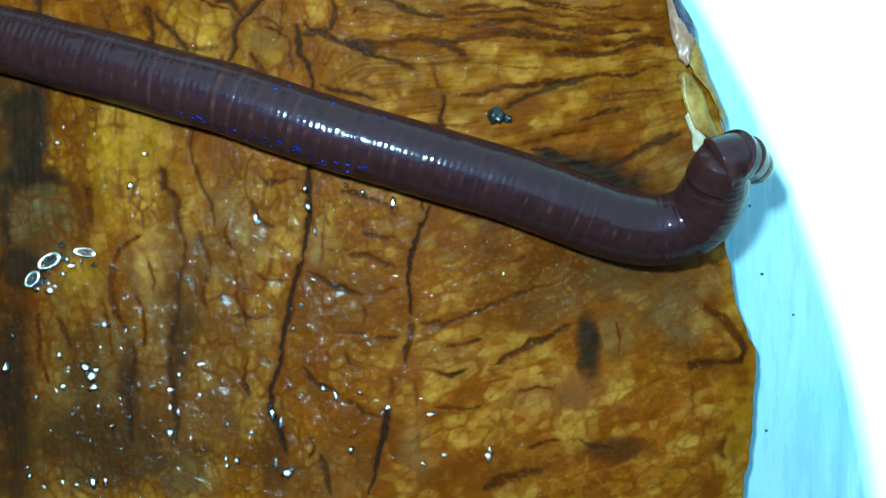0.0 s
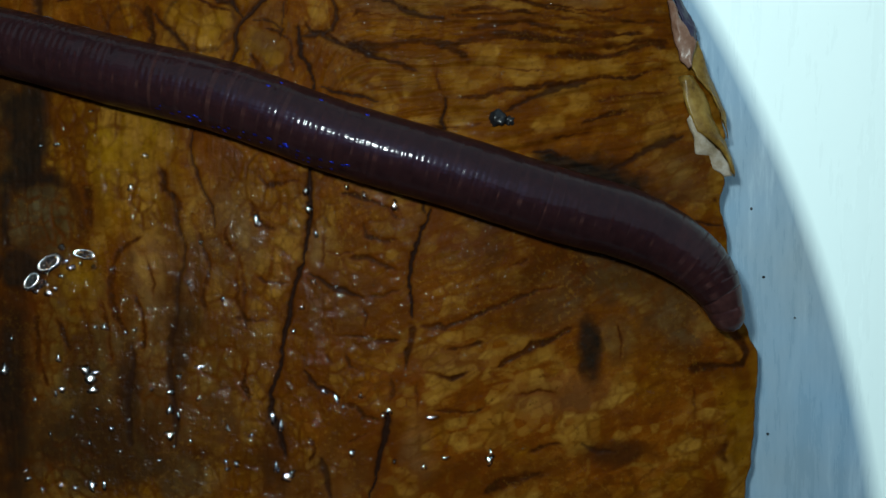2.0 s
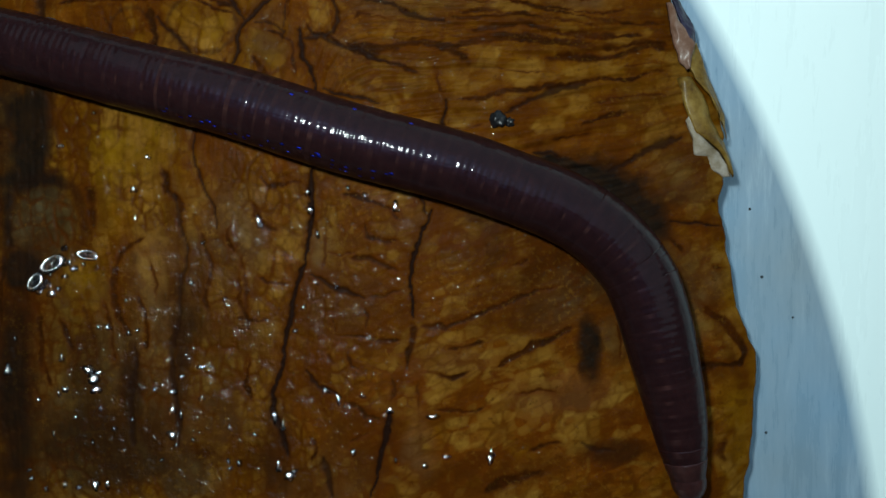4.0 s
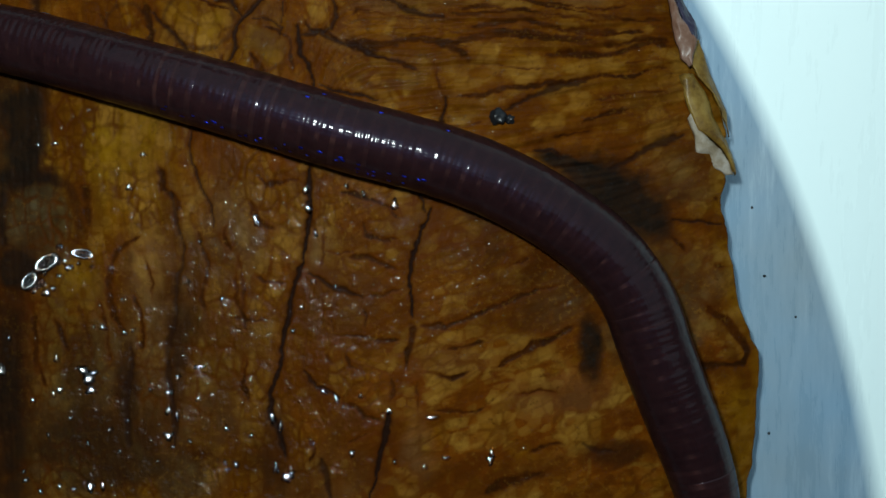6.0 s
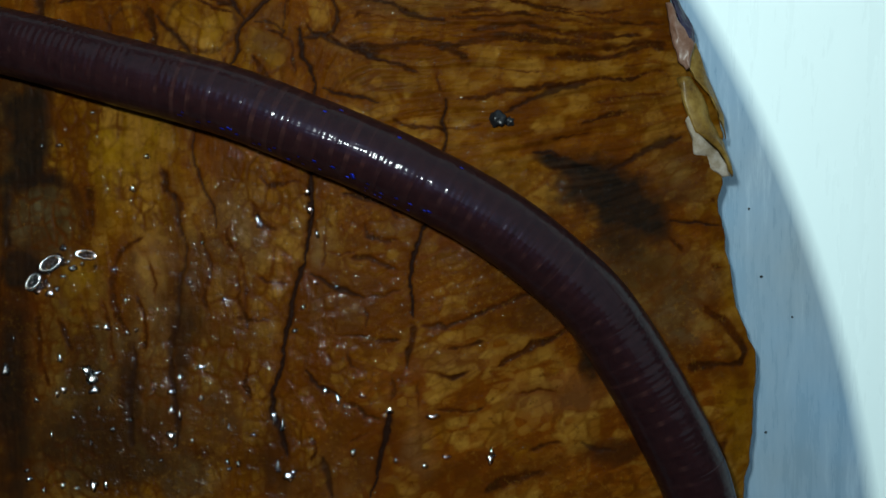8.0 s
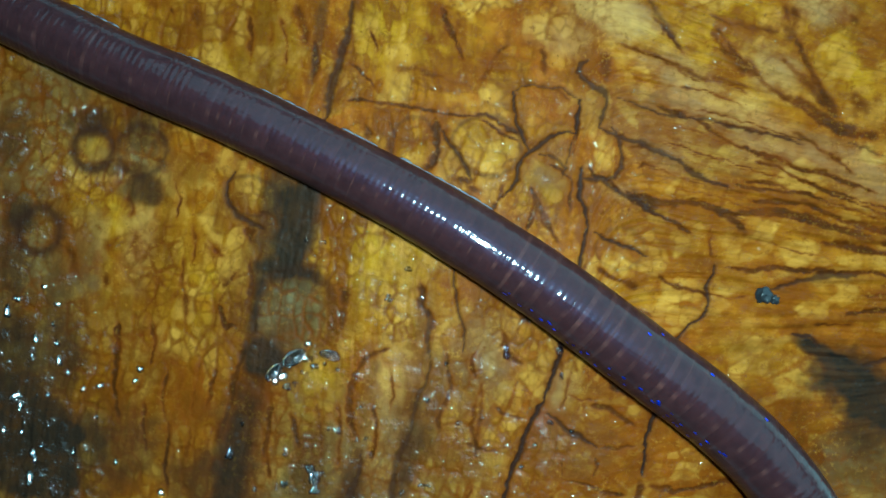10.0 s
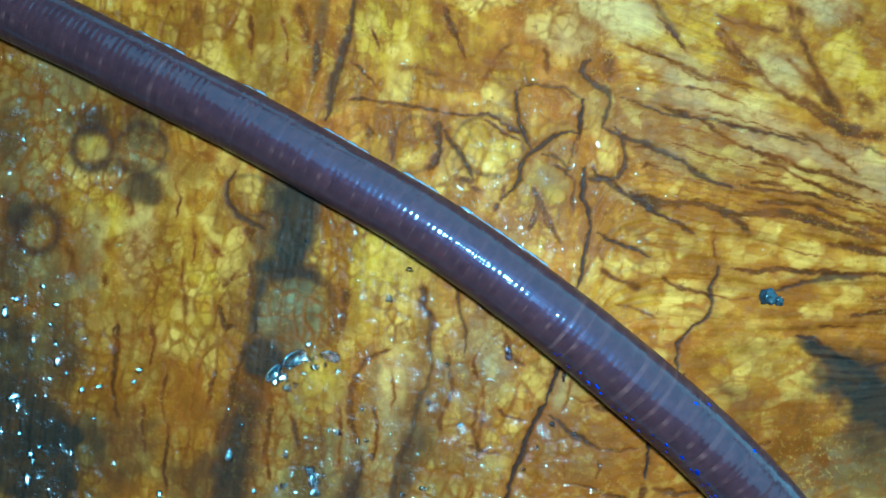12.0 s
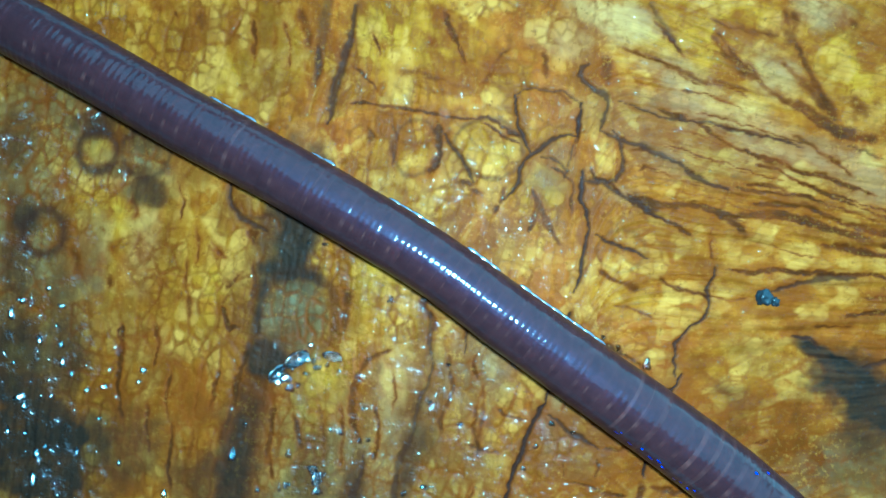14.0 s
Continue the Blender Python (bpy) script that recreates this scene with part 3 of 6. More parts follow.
vein(0.25, 0.75, (-27.34, 19.52), (-26.78, 17.45), (-26.88, 15.98))
vein(0.25, 0.75, (-23.56, 14.76), (-22.67, 13.84), (-22.83, 12.72))
vein(0.25, 0.75, (-21.87, 15.44), (-21.26, 14.09), (-21.29, 12.27), (-20.63, 11.67))
vein(0.25, 0.75, (-16.46, 11.70), (-14.57, 11.32))
vein(0.25, 0.75, (-5.74, 12.57), (-5.88, 11.39))
vein(0.25, 0.75, (-4.03, 15.06), (-5.49, 15.15), (-6.06, 14.33))
vein(0.25, 0.75, (-33.84, -4.97), (-33.81, -7.15), (-33.00, -9.20))
vein(0.25, 0.75, (-29.24, 3.91), (-29.99, 3.04), (-30.22, 2.27))
vein(1.3, 0.85, (-27.08, -1.53), (-27.34, -4.50), (-27.54, -7.45), (-27.55, -10.42))
vein(0.2, 0.7, (-8.04, 0.05), (-6.60, -0.31), (-5.16, 0.05))
vein(0.2, 0.7, (-6.96, 3.64), (-5.16, 3.28), (-3.36, 2.49), (-2.28, 1.66))
vein(0.2, 0.7, (-6.60, 2.20), (-6.42, 0.77), (-6.60, -0.31))
vein(0.2, 0.7, (-7.68, 1.49), (-7.50, -0.31), (-7.86, -1.75))
vein(0.2, 0.7, (-11.81, 5.08), (-11.27, 4.00), (-10.19, 4.18), (-8.57, 4.36))
vein(0.2, 0.7, (-5.16, 2.20), (-4.80, 0.77), (-3.36, 0.40), (-2.28, 0.76))
vein(0.2, 0.7, (-12.35, -1.39), (-11.27, -2.11), (-9.48, -2.11))
vein(0.2, 0.7, (-13.43, 2.21), (-13.79, 0.77), (-13.25, -0.67))
vein(0.2, 0.7, (-7.14, -3.55), (-6.96, -5.35), (-5.16, -5.71), (-3.37, -5.89), (-2.29, -5.71))
vein(0.2, 0.7, (-5.16, -3.01), (-4.80, -4.27), (-4.98, -5.71))
vein(0.2, 0.7, (-13.79, -4.26), (-12.00, -4.63), (-10.56, -4.45))
vein(0.2, 0.7, (-15.05, 0.41), (-14.87, -1.39), (-15.23, -3.18), (-14.80, -4.62))
vein(0.2, 0.7, (-12.36, -6.42), (-12.72, -8.58), (-12.00, -10.02))
vein(0.2, 0.7, (-8.76, -11.46), (-8.05, -12.54), (-8.41, -13.98))
vein(0.2, 0.7, (-6.61, -12.54), (-5.17, -11.82), (-4.09, -11.46))
vein(0.2, 0.7, (-6.24, -6.07), (-5.88, -7.51), (-4.81, -7.87))
vein(0.2, 0.7, (-3.37, -7.51), (-3.01, -8.95), (-3.37, -10.03))
vein(0.2, 0.7, (-0.13, -6.43), (1.67, -6.14), (3.11, -5.71))
vein(0.2, 0.7, (4.18, -9.31), (6.34, -8.95), (7.78, -9.31))
vein(0.2, 0.7, (-0.85, -7.87), (0.59, -8.16), (2.03, -7.69))
vein(0.2, 0.7, (10.66, -4.28), (11.38, -5.72), (11.20, -7.52))
vein(0.5, 0.7, (-28.96, 21.40), (-28.24, 20.45), (-27.87, 19.43), (-27.89, 18.15))
vein(0.3, 0.5, (-27.89, 18.15), (-27.42, 16.97), (-27.02, 15.77))
vein(0.2, 0.8, (-24.09, 20.65), (-23.58, 19.84), (-23.17, 19.01), (-23.22, 18.45))
vein(0.18, 0.7, (-25.19, 18.10), (-24.09, 17.64), (-23.24, 17.00), (-22.57, 16.32))
vein(0.4, 0.55, (-22.41, 18.42), (-20.59, 18.39), (-18.74, 18.18), (-17.20, 17.73))
vein(0.22, 0.95, (-19.96, 22.85), (-18.96, 21.40), (-18.29, 20.07), (-17.55, 19.23))
vein(0.17, 0.75, (-25.20, 15.74), (-22.32, 15.90), (-20.14, 15.93), (-19.05, 15.95), (-17.97, 15.96), (-15.85, 16.31), (-14.33, 15.90), (-12.96, 15.35))
vein(0.32, 0.9, (-19.05, 15.95), (-18.65, 14.93), (-18.49, 13.87), (-18.48, 12.79), (-18.82, 11.71))
vein(0.32, 0.7, (-13.05, 21.75), (-12.68, 20.37), (-12.35, 18.98))
vein(0.5, 0.6, (-15.25, 23.88), (-14.88, 22.86), (-14.54, 22.02), (-14.77, 21.26))
vein(0.3, 0.6, (-14.77, 21.26), (-15.55, 20.57), (-16.28, 18.63), (-16.92, 18.15))
vein(0.45, 0.7, (-9.02, 22.12), (-8.63, 20.38), (-8.47, 19.14))
vein(0.35, 0.6, (-9.84, 21.06), (-9.20, 21.54), (-8.99, 21.94))
vein(0.22, 0.7, (-6.91, 15.98), (-5.67, 16.14), (-4.75, 16.01))
vein(0.18, 0.7, (-4.46, 20.34), (-2.84, 20.34), (-1.71, 20.11), (-0.58, 19.85), (0.57, 19.52))
vein(0.45, 0.75, (-3.02, 24.29), (-1.92, 23.22), (-1.09, 22.65), (0.08, 22.14), (0.94, 21.39), (2.50, 20.77), (4.00, 20.50), (5.17, 19.99), (6.38, 19.31), (7.49, 19.15), (9.13, 19.27))
vein(0.45, 0.65, (-1.68, 24.82), (-0.37, 24.59), (1.07, 24.59), (1.93, 24.82))
vein(0.7, 0.75, (2.13, 27.02), (2.25, 25.60), (2.17, 24.50), (2.40, 23.64))
vein(0.45, 0.65, (1.32, 23.27), (3.32, 22.19), (4.60, 21.15), (5.49, 20.23))
vein(0.3, 0.7, (-8.63, 22.37), (-6.02, 21.94), (-4.49, 21.49), (-2.62, 21.11), (-0.80, 21.07), (0.71, 20.70))
vein(0.4, 0.5, (-11.69, 23.26), (-10.23, 23.16), (-8.63, 22.37))
vein(0.25, 0.7, (2.86, 18.85), (4.79, 18.19), (6.74, 17.39), (8.14, 16.63))
vein(0.8, 0.7, (6.49, 22.22), (7.48, 21.14), (8.64, 20.73))
vein(0.7, 0.6, (7.48, 23.12), (8.24, 24.23))
vein(0.6, 0.6, (4.85, 27.52), (5.40, 26.53), (6.89, 26.26))
vein(0.36, 0.9, (-6.34, 12.90), (-4.69, 12.76), (-2.94, 13.08), (-1.51, 13.16), (-0.67, 12.96), (0.37, 12.78), (1.17, 12.39), (2.03, 11.64))
vein(0.3, 0.7, (-3.48, 12.08), (-2.93, 13.01), (-1.24, 13.68))
vein(0.32, 0.8, (-7.51, 8.44), (-6.30, 7.75), (-4.80, 7.48), (-3.68, 7.33))
vein(0.17, 0.7, (-6.39, 6.28), (-4.16, 5.97), (-2.65, 5.63))
vein(0.16, 0.65, (-3.56, 8.62), (-2.73, 8.04), (-1.58, 7.71), (-0.12, 7.62), (1.66, 7.76), (3.02, 8.23))
vein(0.28, 0.75, (-0.44, 11.91), (-0.39, 10.65), (0.09, 9.65))
vein(0.32, 0.8, (-13.87, 11.45), (-14.27, 10.65), (-14.40, 9.97))
vein(0.2, 0.8, (-12.07, 12.50), (-11.49, 11.34), (-11.01, 10.70), (-10.09, 9.60), (-9.31, 8.76))
vein(0.22, 0.7, (-8.99, 12.52), (-9.47, 12.18), (-9.39, 10.74))
vein(0.32, 0.7, (-17.42, 11.96), (-16.14, 11.94), (-15.30, 11.70))
vein(0.45, 0.75, (-23.11, 4.30), (-22.45, 3.70), (-22.30, 2.27), (-22.26, 0.82))
vein(0.45, 0.85, (-18.08, 5.66), (-17.50, 3.88), (-16.91, 3.26), (-16.48, 1.88))
vein(0.35, 0.8, (-19.21, 0.91), (-20.16, 0.11), (-20.74, -0.72), (-21.07, -1.88), (-20.99, -3.32), (-20.56, -4.70), (-19.83, -5.66))
vein(0.4, 0.8, (-28.41, 6.79), (-29.32, 6.37), (-28.61, 5.48))
vein(0.25, 0.8, (-31.76, 5.34), (-31.02, 4.68), (-30.34, 4.36))
vein(0.22, 0.85, (-30.68, 1.82), (-29.96, 0.86), (-29.65, 0.19), (-28.56, 0.57))
vein(0.6, 0.65, (-40.65, 4.00), (-39.91, 2.32), (-39.26, 1.16))
vein(0.6, 0.7, (-37.78, 2.71), (-37.75, 0.89))
vein(0.5, 0.5, (-36.35, 5.89), (-36.27, 4.44), (-35.66, 3.09))
vein(0.5, 0.6, (-35.13, 20.29), (-34.57, 18.21))
vein(0.5, 0.5, (-33.11, 20.65), (-32.80, 18.53), (-32.24, 16.82))
vein(0.4, 0.6, (-30.35, 20.06), (-29.72, 17.82))
vein(0.3, 0.75, (-28.18, 0.09), (-28.43, -2.14), (-28.36, -3.95), (-28.68, -6.20), (-28.64, -7.84))
vein(0.25, 0.75, (-25.71, -3.46), (-25.98, -4.97), (-25.77, -7.13), (-24.96, -9.17))
vein(0.25, 0.7, (-24.69, -4.01), (-24.08, -5.35), (-23.55, -6.90))
vein(0.25, 0.6, (-30.75, -1.84), (-30.72, -4.02), (-30.75, -5.86), (-30.09, -6.47))
vein(0.3, 0.5, (-31.74, -2.39), (-31.78, -4.59), (-30.80, -6.60), (-30.53, -9.10))
vein(0.3, 0.5, (-34.33, -3.23), (-34.42, -5.80), (-34.08, -8.67))
vein(0.28, 0.6, (-23.23, -3.01), (-22.50, -5.06), (-22.19, -7.56))
vein(0.2, 0.6, (-33.02, 4.67), (-32.99, 2.86), (-32.21, 1.18), (-32.00, -0.97))
vein(0.3, 0.8, (-1.82, -4.27), (-2.00, -5.71), (-2.22, -7.15), (-2.47, -8.16))
vein(0.35, 0.85, (-12.35, 3.47), (-12.10, 2.75), (-11.81, 1.85), (-11.09, 1.31), (-10.19, 1.06))
vein(0.28, 0.7, (-13.07, 0.05), (-12.89, -1.39), (-12.53, -2.83), (-12.71, -4.27), (-12.36, -5.70))
vein(0.22, 0.75, (-20.80, -0.66), (-19.90, 0.41), (-18.75, 0.95))
vein(0.25, 0.75, (-5.09, -3.05), (-3.36, -2.83), (-2.21, -2.47))
vein(0.22, 0.75, (-6.42, -0.49), (-4.80, -0.49), (-3.36, -1.21), (-2.29, -1.39))
vein(0.25, 0.8, (-6.61, -9.48), (-5.53, -10.02), (-4.81, -10.74), (-3.37, -10.96))
vein(0.3, 0.7, (-7.86, -6.14), (-7.14, -7.15), (-6.42, -7.33))
vein(0.22, 0.85, (-1.75, -4.81), (0.23, -4.88), (1.67, -4.45), (2.75, -3.91), (4.19, -3.38), (5.99, -2.66), (7.50, -2.30))
vein(0.22, 0.85, (4.01, -1.33), (5.27, -0.75), (5.91, -0.64))
vein(0.16, 0.6, (1.49, -2.55), (2.93, -2.22))
vein(0.26, 0.95, (3.03, -7.73), (4.19, -6.97), (5.26, -6.43), (6.70, -5.71), (7.78, -5.18), (8.57, -4.74))
vein(0.18, 0.75, (-0.96, -10.42), (0.59, -10.32), (2.03, -10.32), (3.00, -9.78))
vein(0.16, 0.6, (-1.57, -8.05), (-1.46, -9.31), (-1.57, -10.82))
vein(0.4, 0.8, (2.20, -15.68), (3.46, -15.07), (4.90, -14.53), (6.88, -13.95))
vein(0.22, 0.7, (5.08, -12.98), (6.70, -12.41), (8.21, -12.55))
vein(0.36, 0.95, (15.16, -7.55), (16.77, -7.45), (18.21, -7.45), (19.00, -7.34), (19.36, -6.51), (18.75, -5.54), (17.85, -4.64), (16.95, -3.92), (16.34, -3.31))
vein(0.26, 0.85, (16.78, -0.86), (17.50, -1.04), (18.47, -1.15))
vein(0.3, 0.75, (13.97, 0.94), (14.98, 0.04), (15.52, -0.76))
vein(0.2, 0.8, (16.96, 2.84), (17.78, 3.45))
vein(0.3, 0.9, (0.60, 12.99), (1.68, 13.20), (2.76, 13.63), (4.19, 13.63), (5.99, 13.34), (7.79, 13.16), (10.05, 12.98))
vein(0.2, 0.9, (1.32, 14.06), (3.12, 14.24), (4.91, 14.42), (6.35, 13.99), (7.79, 13.70), (10.67, 13.70), (13.18, 13.56))
vein(0.18, 0.8, (5.27, 15.50), (7.07, 15.43), (8.51, 15.14), (10.49, 15.07), (12.11, 15.35))
vein(0.2, 0.8, (8.87, 14.78), (11.39, 14.42), (14.33, 14.24))
vein(0.34, 0.9, (5.99, 12.26), (7.79, 12.19), (10.05, 12.15), (11.74, 12.62), (13.18, 12.98), (14.69, 12.62))
vein(0.22, 0.9, (0.24, 9.82), (1.32, 9.68), (2.75, 9.75), (4.19, 10.11), (5.63, 10.18), (7.79, 10.54), (9.59, 10.82), (11.74, 10.90), (13.18, 11.36), (14.69, 11.54))
vein(0.2, 0.8, (8.15, 7.59), (9.59, 8.24), (11.38, 8.67), (12.28, 8.88))
vein(0.3, 0.8, (9.59, 12.80), (11.39, 13.05), (13.18, 13.16), (14.80, 12.98))
vein(0.16, 0.7, (2.76, 11.73), (4.91, 11.37), (7.07, 11.26))
vein(0.16, 0.7, (6.35, 6.87), (8.15, 7.30), (9.95, 7.37))
vein(0.16, 0.7, (9.23, 9.21), (11.02, 9.67), (13.18, 9.92), (14.62, 9.82))
vein(0.16, 0.7, (0.60, 15.14), (2.40, 15.32), (4.55, 15.07))
vein(0.18, 0.7, (11.03, 11.61), (12.82, 11.97), (14.62, 11.83))
vein(0.3, 0.6, (15.87, -8.24), (16.13, -10.04), (15.98, -11.48))
vein(0.4, 0.6, (18.21, -11.48), (17.67, -12.92), (18.21, -14.00))
vein(0.35, 0.5, (14.62, -10.04), (14.26, -11.47))
vein(0.3, 0.5, (4.91, 6.15), (4.19, 5.08), (4.37, 4.36))


# pale cells; those above y = 15 put a hazy sheen into the colour
blob('pale', -8.2, 24.0, 2.2, 1.3, -20, 0.80)
blob('pale', -3.9, 20.3, 2.4, 1.0, -20, 0.70)
blob('pale', 1.4, 22.4, 2.2, 1.4, -20, 0.80)
blob('pale', 5.6, 17.6, 3.0, 1.0, -20, 0.60)
blob('pale', 4.3, 26.9, 1.8, 0.8, -20, 0.70)
blob('pale', 0.8, 18.0, 2.5, 0.9, -20, 0.50)
blob('pale', -4.5, 15.8, 1.8, 1.0, -20, 0.50)
blob('pale', -11.3, 22.5, 1.8, 1.5, -20, 0.50)
blob('pale', -9.3, 23.9, 3, 1.4, -15, 0.8)
blob('pale', -11.8, 22.0, 2.2, 1.2, -10, 0.5)
blob('pale', -4.0, 20.9, 3.5, 1.2, -20, 0.7)
blob('pale', 3.6, 26.6, 1.8, 1.0, -10, 0.9)
blob('pale', -3.0, 19.2, 3.2, 1.1, -12, 0.6)
blob('pale', -6.2, 13.0, 1.6, 0.7, -10, 0.6)
blob('pale', 1.5, 18.2, 4, 1.6, -20, 0.6)
blob('pale', 7.2, 17.1, 3.5, 1.6, -15, 0.6)
blob('pale', -11.2, 14.8, 1.2, 0.8, 0, 0.4)
blob('pale', -18.2, -2.8, 1.8, 4.5, 5, 0.5)
blob('pale', -21.3, -5.6, 1.2, 3, 5, 0.4)
blob('pale', -13.1, 1.1, 1.5, 2, 0, 0.5)
blob('pale', -35.9, 4.2, 1.2, 3, 5, 0.5)
blob('pale', -39.0, 3.2, 1.1, 3, 5, 0.6)
blob('pale', -37.8, 8.9, 3, 1.6, 10, 0.4)
blob('pale', -16.0, -14.7, 1.9, 1.6, 0, 0.8)
blob('pale', -8.0, 0.4, 0.9, 1.6, 0, 0.7)
blob('pale', -8.0, -3.7, 0.8, 1.2, 0, 0.5)
blob('pale', 0.6, -7.1, 2.5, 1.2, 0, 0.3)
blob('pale', -1.6, -12.5, 1.2, 2.5, 0, 0.4)
blob('pale', 8.1, -9.3, 3.5, 1.6, 0, 0.25)
blob('pale', -11.3, 13.2, 1.4, 1.0, 0, 0.4)
blob('grey', -20.5, -9.5, 8.5, 6.5, 0, 0.8)
blob('brown', -8, -7.5, 3, 4, 0, 0.75)
blob('brown', -11.3, -12.9, 3, 3, 0, 0.9)
blob('brown', -13, -7, 2.5, 4, 0, 0.7)
blob('brown', -15.6, -12.9, 1.6, 0.9, 0, 1)
blob('brown', -6, -12, 2.2, 3, 0, 0.6)
blob('brown', 3, -14.5, 6, 1.4, 8, 0.6)
blob('mold', -26.2, 4.5, 1.5, 0.8, 0, 0.85)
blob('mold', -27.1, -0.8, 0.9, 1.5, 0, 0.8)
blob('brown', 9.5, 0.9, 6.5, 5.5, 0, 0.45)
blob('yellow', -40.5, 15.5, 5, 4, 10, 0.5)
blob('mold', -27.6, -9.5, 1.8, 7, 0, 0.74)
blob('mold', -19.9, -10.2, 0.7, 3.2, 0, 0.6)
blob('grey', -44.1, 11.4, 5, 4.7, 10.3, 0.7)
blob('grey', -41.8, -1.3, 4.3, 5.8, 10.3, 0.7)
blob('grey', -23.9, -11.7, 5.4, 5.4, 0, 0.9)
blob('grey', -14.4, -6.6, 3.2, 7.9, 0, 0.45)
blob('grey', -7.9, -14.5, 4.3, 2.2, 0, 0.4)
blob('grey', -24.9, -5.9, 2.2, 4.3, 0, 0.6)
blob('grey', -44.6, 5.0, 3.4, 11, 10, 0.8)
blob('brown', -43.0, 10.5, 3.0, 3.0, 10, 0.6)
# these two lighten the upper right, its haze painted in as yellow
blob('yellow', -1.4, 24.2, 11.9, 4.7, -4.7, 0.75)
blob('yellow', 4.5, 22, 7.2, 3.2, -4.7, 0.6)
blob('grey', -7.2, -1.6, 2.2, 2.9, 0, 0.3)
blob('grey', -13.9, -0.5, 2.2, 4, 10.3, 0.55)
blob('grey', -25.6, 1.5, 2.5, 2.7, 10.3, 0.8)
blob('grey', 11.3, -5.5, 1.4, 1.8, 0, 0.6)
blob('grey', 15, 5.1, 2.5, 2, 0, 0.55)
blob('grey', -16.6, -14.9, 1.8, 1.4, 0, 0.5)
blob('grey', -36.9, 10.2, 1.6, 1.6, 10.3, 0.7)
blob('grey', 10.6, -1.5, 3.2, 2.2, 10.3, 0.6)
blob('grey', -3.7, 17.3, 7.2, 2.2, -9.7, 0.4)
blob('yellow', -20.4, 5.5, 4, 4.3, 0.3, 1)
blob('yellow', -23, -4, 2.5, 5, 2.3, 0.9)
blob('yellow', -33.2, 17.8, 6.1, 4.3, 10.3, 0.9)
blob('yellow', -32.8, 3.6, 3.6, 5.4, 2.3, 0.7)
blob('yellow', -20.9, 20, 4.3, 4, 10.3, 0.8)
blob('yellow', -19.9, 13.6, 1.6, 1.7, 10.3, 0.9)
blob('yellow', -15.3, 14.4, 2.2, 1.9, 10.3, 0.9)
blob('yellow', -40, 9.8, 1.1, 1.2, 10.3, 0.6)
blob('yellow', -42.4, 4.2, 1.1, 1.2, 10.3, 0.5)
blob('yellow', -29.4, 8.6, 2, 1.4, -9.7, 0.7)
blob('yellow', -11.1, 13.1, 1.7, 1.6, 10.3, 0.8)
blob('yellow', -38.7, 3.7, 1.4, 4.7, 10.3, 0.7)
blob('yellow', -20.2, 3.8, 3.1, 4, 0, 0.8)
blob('yellow', 18.6, -12, 1.4, 4.7, 0, 0.7)
blob('yellow', 11.5, -5.9, 1.6, 1.8, 0, 0.4)
blob('yellow', 17.1, 8, 1.4, 3.2, 20, 0.7)
blob('yellow', 5.2, 23.6, 4.3, 4.3, -9.7, 0.8)
blob('yellow', -0.5, 25.5, 2.5, 2.2, 10.3, 0.7)
blob('yellow', -16.3, -14.9, 1.8, 1.4, 0, 0.6)
blob('yellow', -15.5, 14.3, 2, 1.8, 0, 0.6)
blob('yellow', -10.8, 12.4, 1.4, 1.4, 0, 0.6)
blob('yellow', -33.8, 16.9, 7.2, 5, 10.3, 0.4)
blob('yellow', -7.4, -0.1, 1.1, 1.4, 0, 0.5)
blob('yellow', 2.8, 3.6, 4, 2.2, 10.3, 0.5)
blob('yellow', -35.5, -1.6, 3.6, 5.4, 10.3, 0.45)
blob('yellow', -40, 12.9, 2.2, 1.8, 10.3, 0.5)

blob('mold', -25.9, 7.6, 1.4, 4.1, 0, 0.95)
blob('mold', -26.1, 4.2, 2.7, 1.6, 0, 0.9)
blob('brown', -23.1, 1.5, 0.9, 2.9, 15, 1)
blob('brown', -27.7, -4.6, 2.2, 5.0, 0, 1)
blob('brown', -27.4, -11.8, 2.6, 5.4, 0, 1)
blob('mold', -21.7, -12.9, 5.0, 3.2, 0, 0.55)
blob('mold', -16.7, -6.4, 0.9, 4.0, 0, 0.6)
blob('mold', -19.9, -9.3, 0.9, 3.6, 0, 0.6)
blob('mold', -16.3, -14.4, 2.2, 1.8, 0, 0.35)
blob('mold', 10.8, 3.3, 4.0, 2.2, -25, 1.0)
blob('mold', 7.8, 5.4, 2.0, 0.6, -15, 0.9)
blob('mold', 13.2, 1.7, 1.8, 1.2, -30, 0.8)
blob('mold', 9.3, -6.2, 0.8, 2.4, 4, 0.9)
blob('mold', 10.7, -12.9, 2.5, 0.9, 0, 0.4)
blob('mold', -10.6, -12.2, 1.4, 3.2, 0, 0.35)
blob('mold', -26.6, 7.3, 1.6, 3.1, 5.3, 0.9)
blob('mold', -27.1, -1.1, 1.6, 1.8, 10.3, 1.0)
blob('mold', -27.4, -6.3, 2.0, 4.7, -1.7, 0.5)
blob('mold', -40.5, -9.4, 4.3, 4.1, 10.3, 1.0)
blob('mold', -42.5, -4.7, 2.2, 4.0, 10.3, 0.7)
blob('mold', -40.0, -1.3, 1.6, 4.7, 10.3, 0.35)
blob('mold', -37.2, 11.8, 2.2, 1.8, 10.3, 0.55)
blob('mold', -40.3, 11.6, 2.3, 1.1, 10.3, 0.6)
blob('mold', -27.0, 19.6, 0.4, 4.0, 2.3, 0.4)
blob('mold', -38.5, 8.8, 3.2, 0.6, 10.3, 0.4)
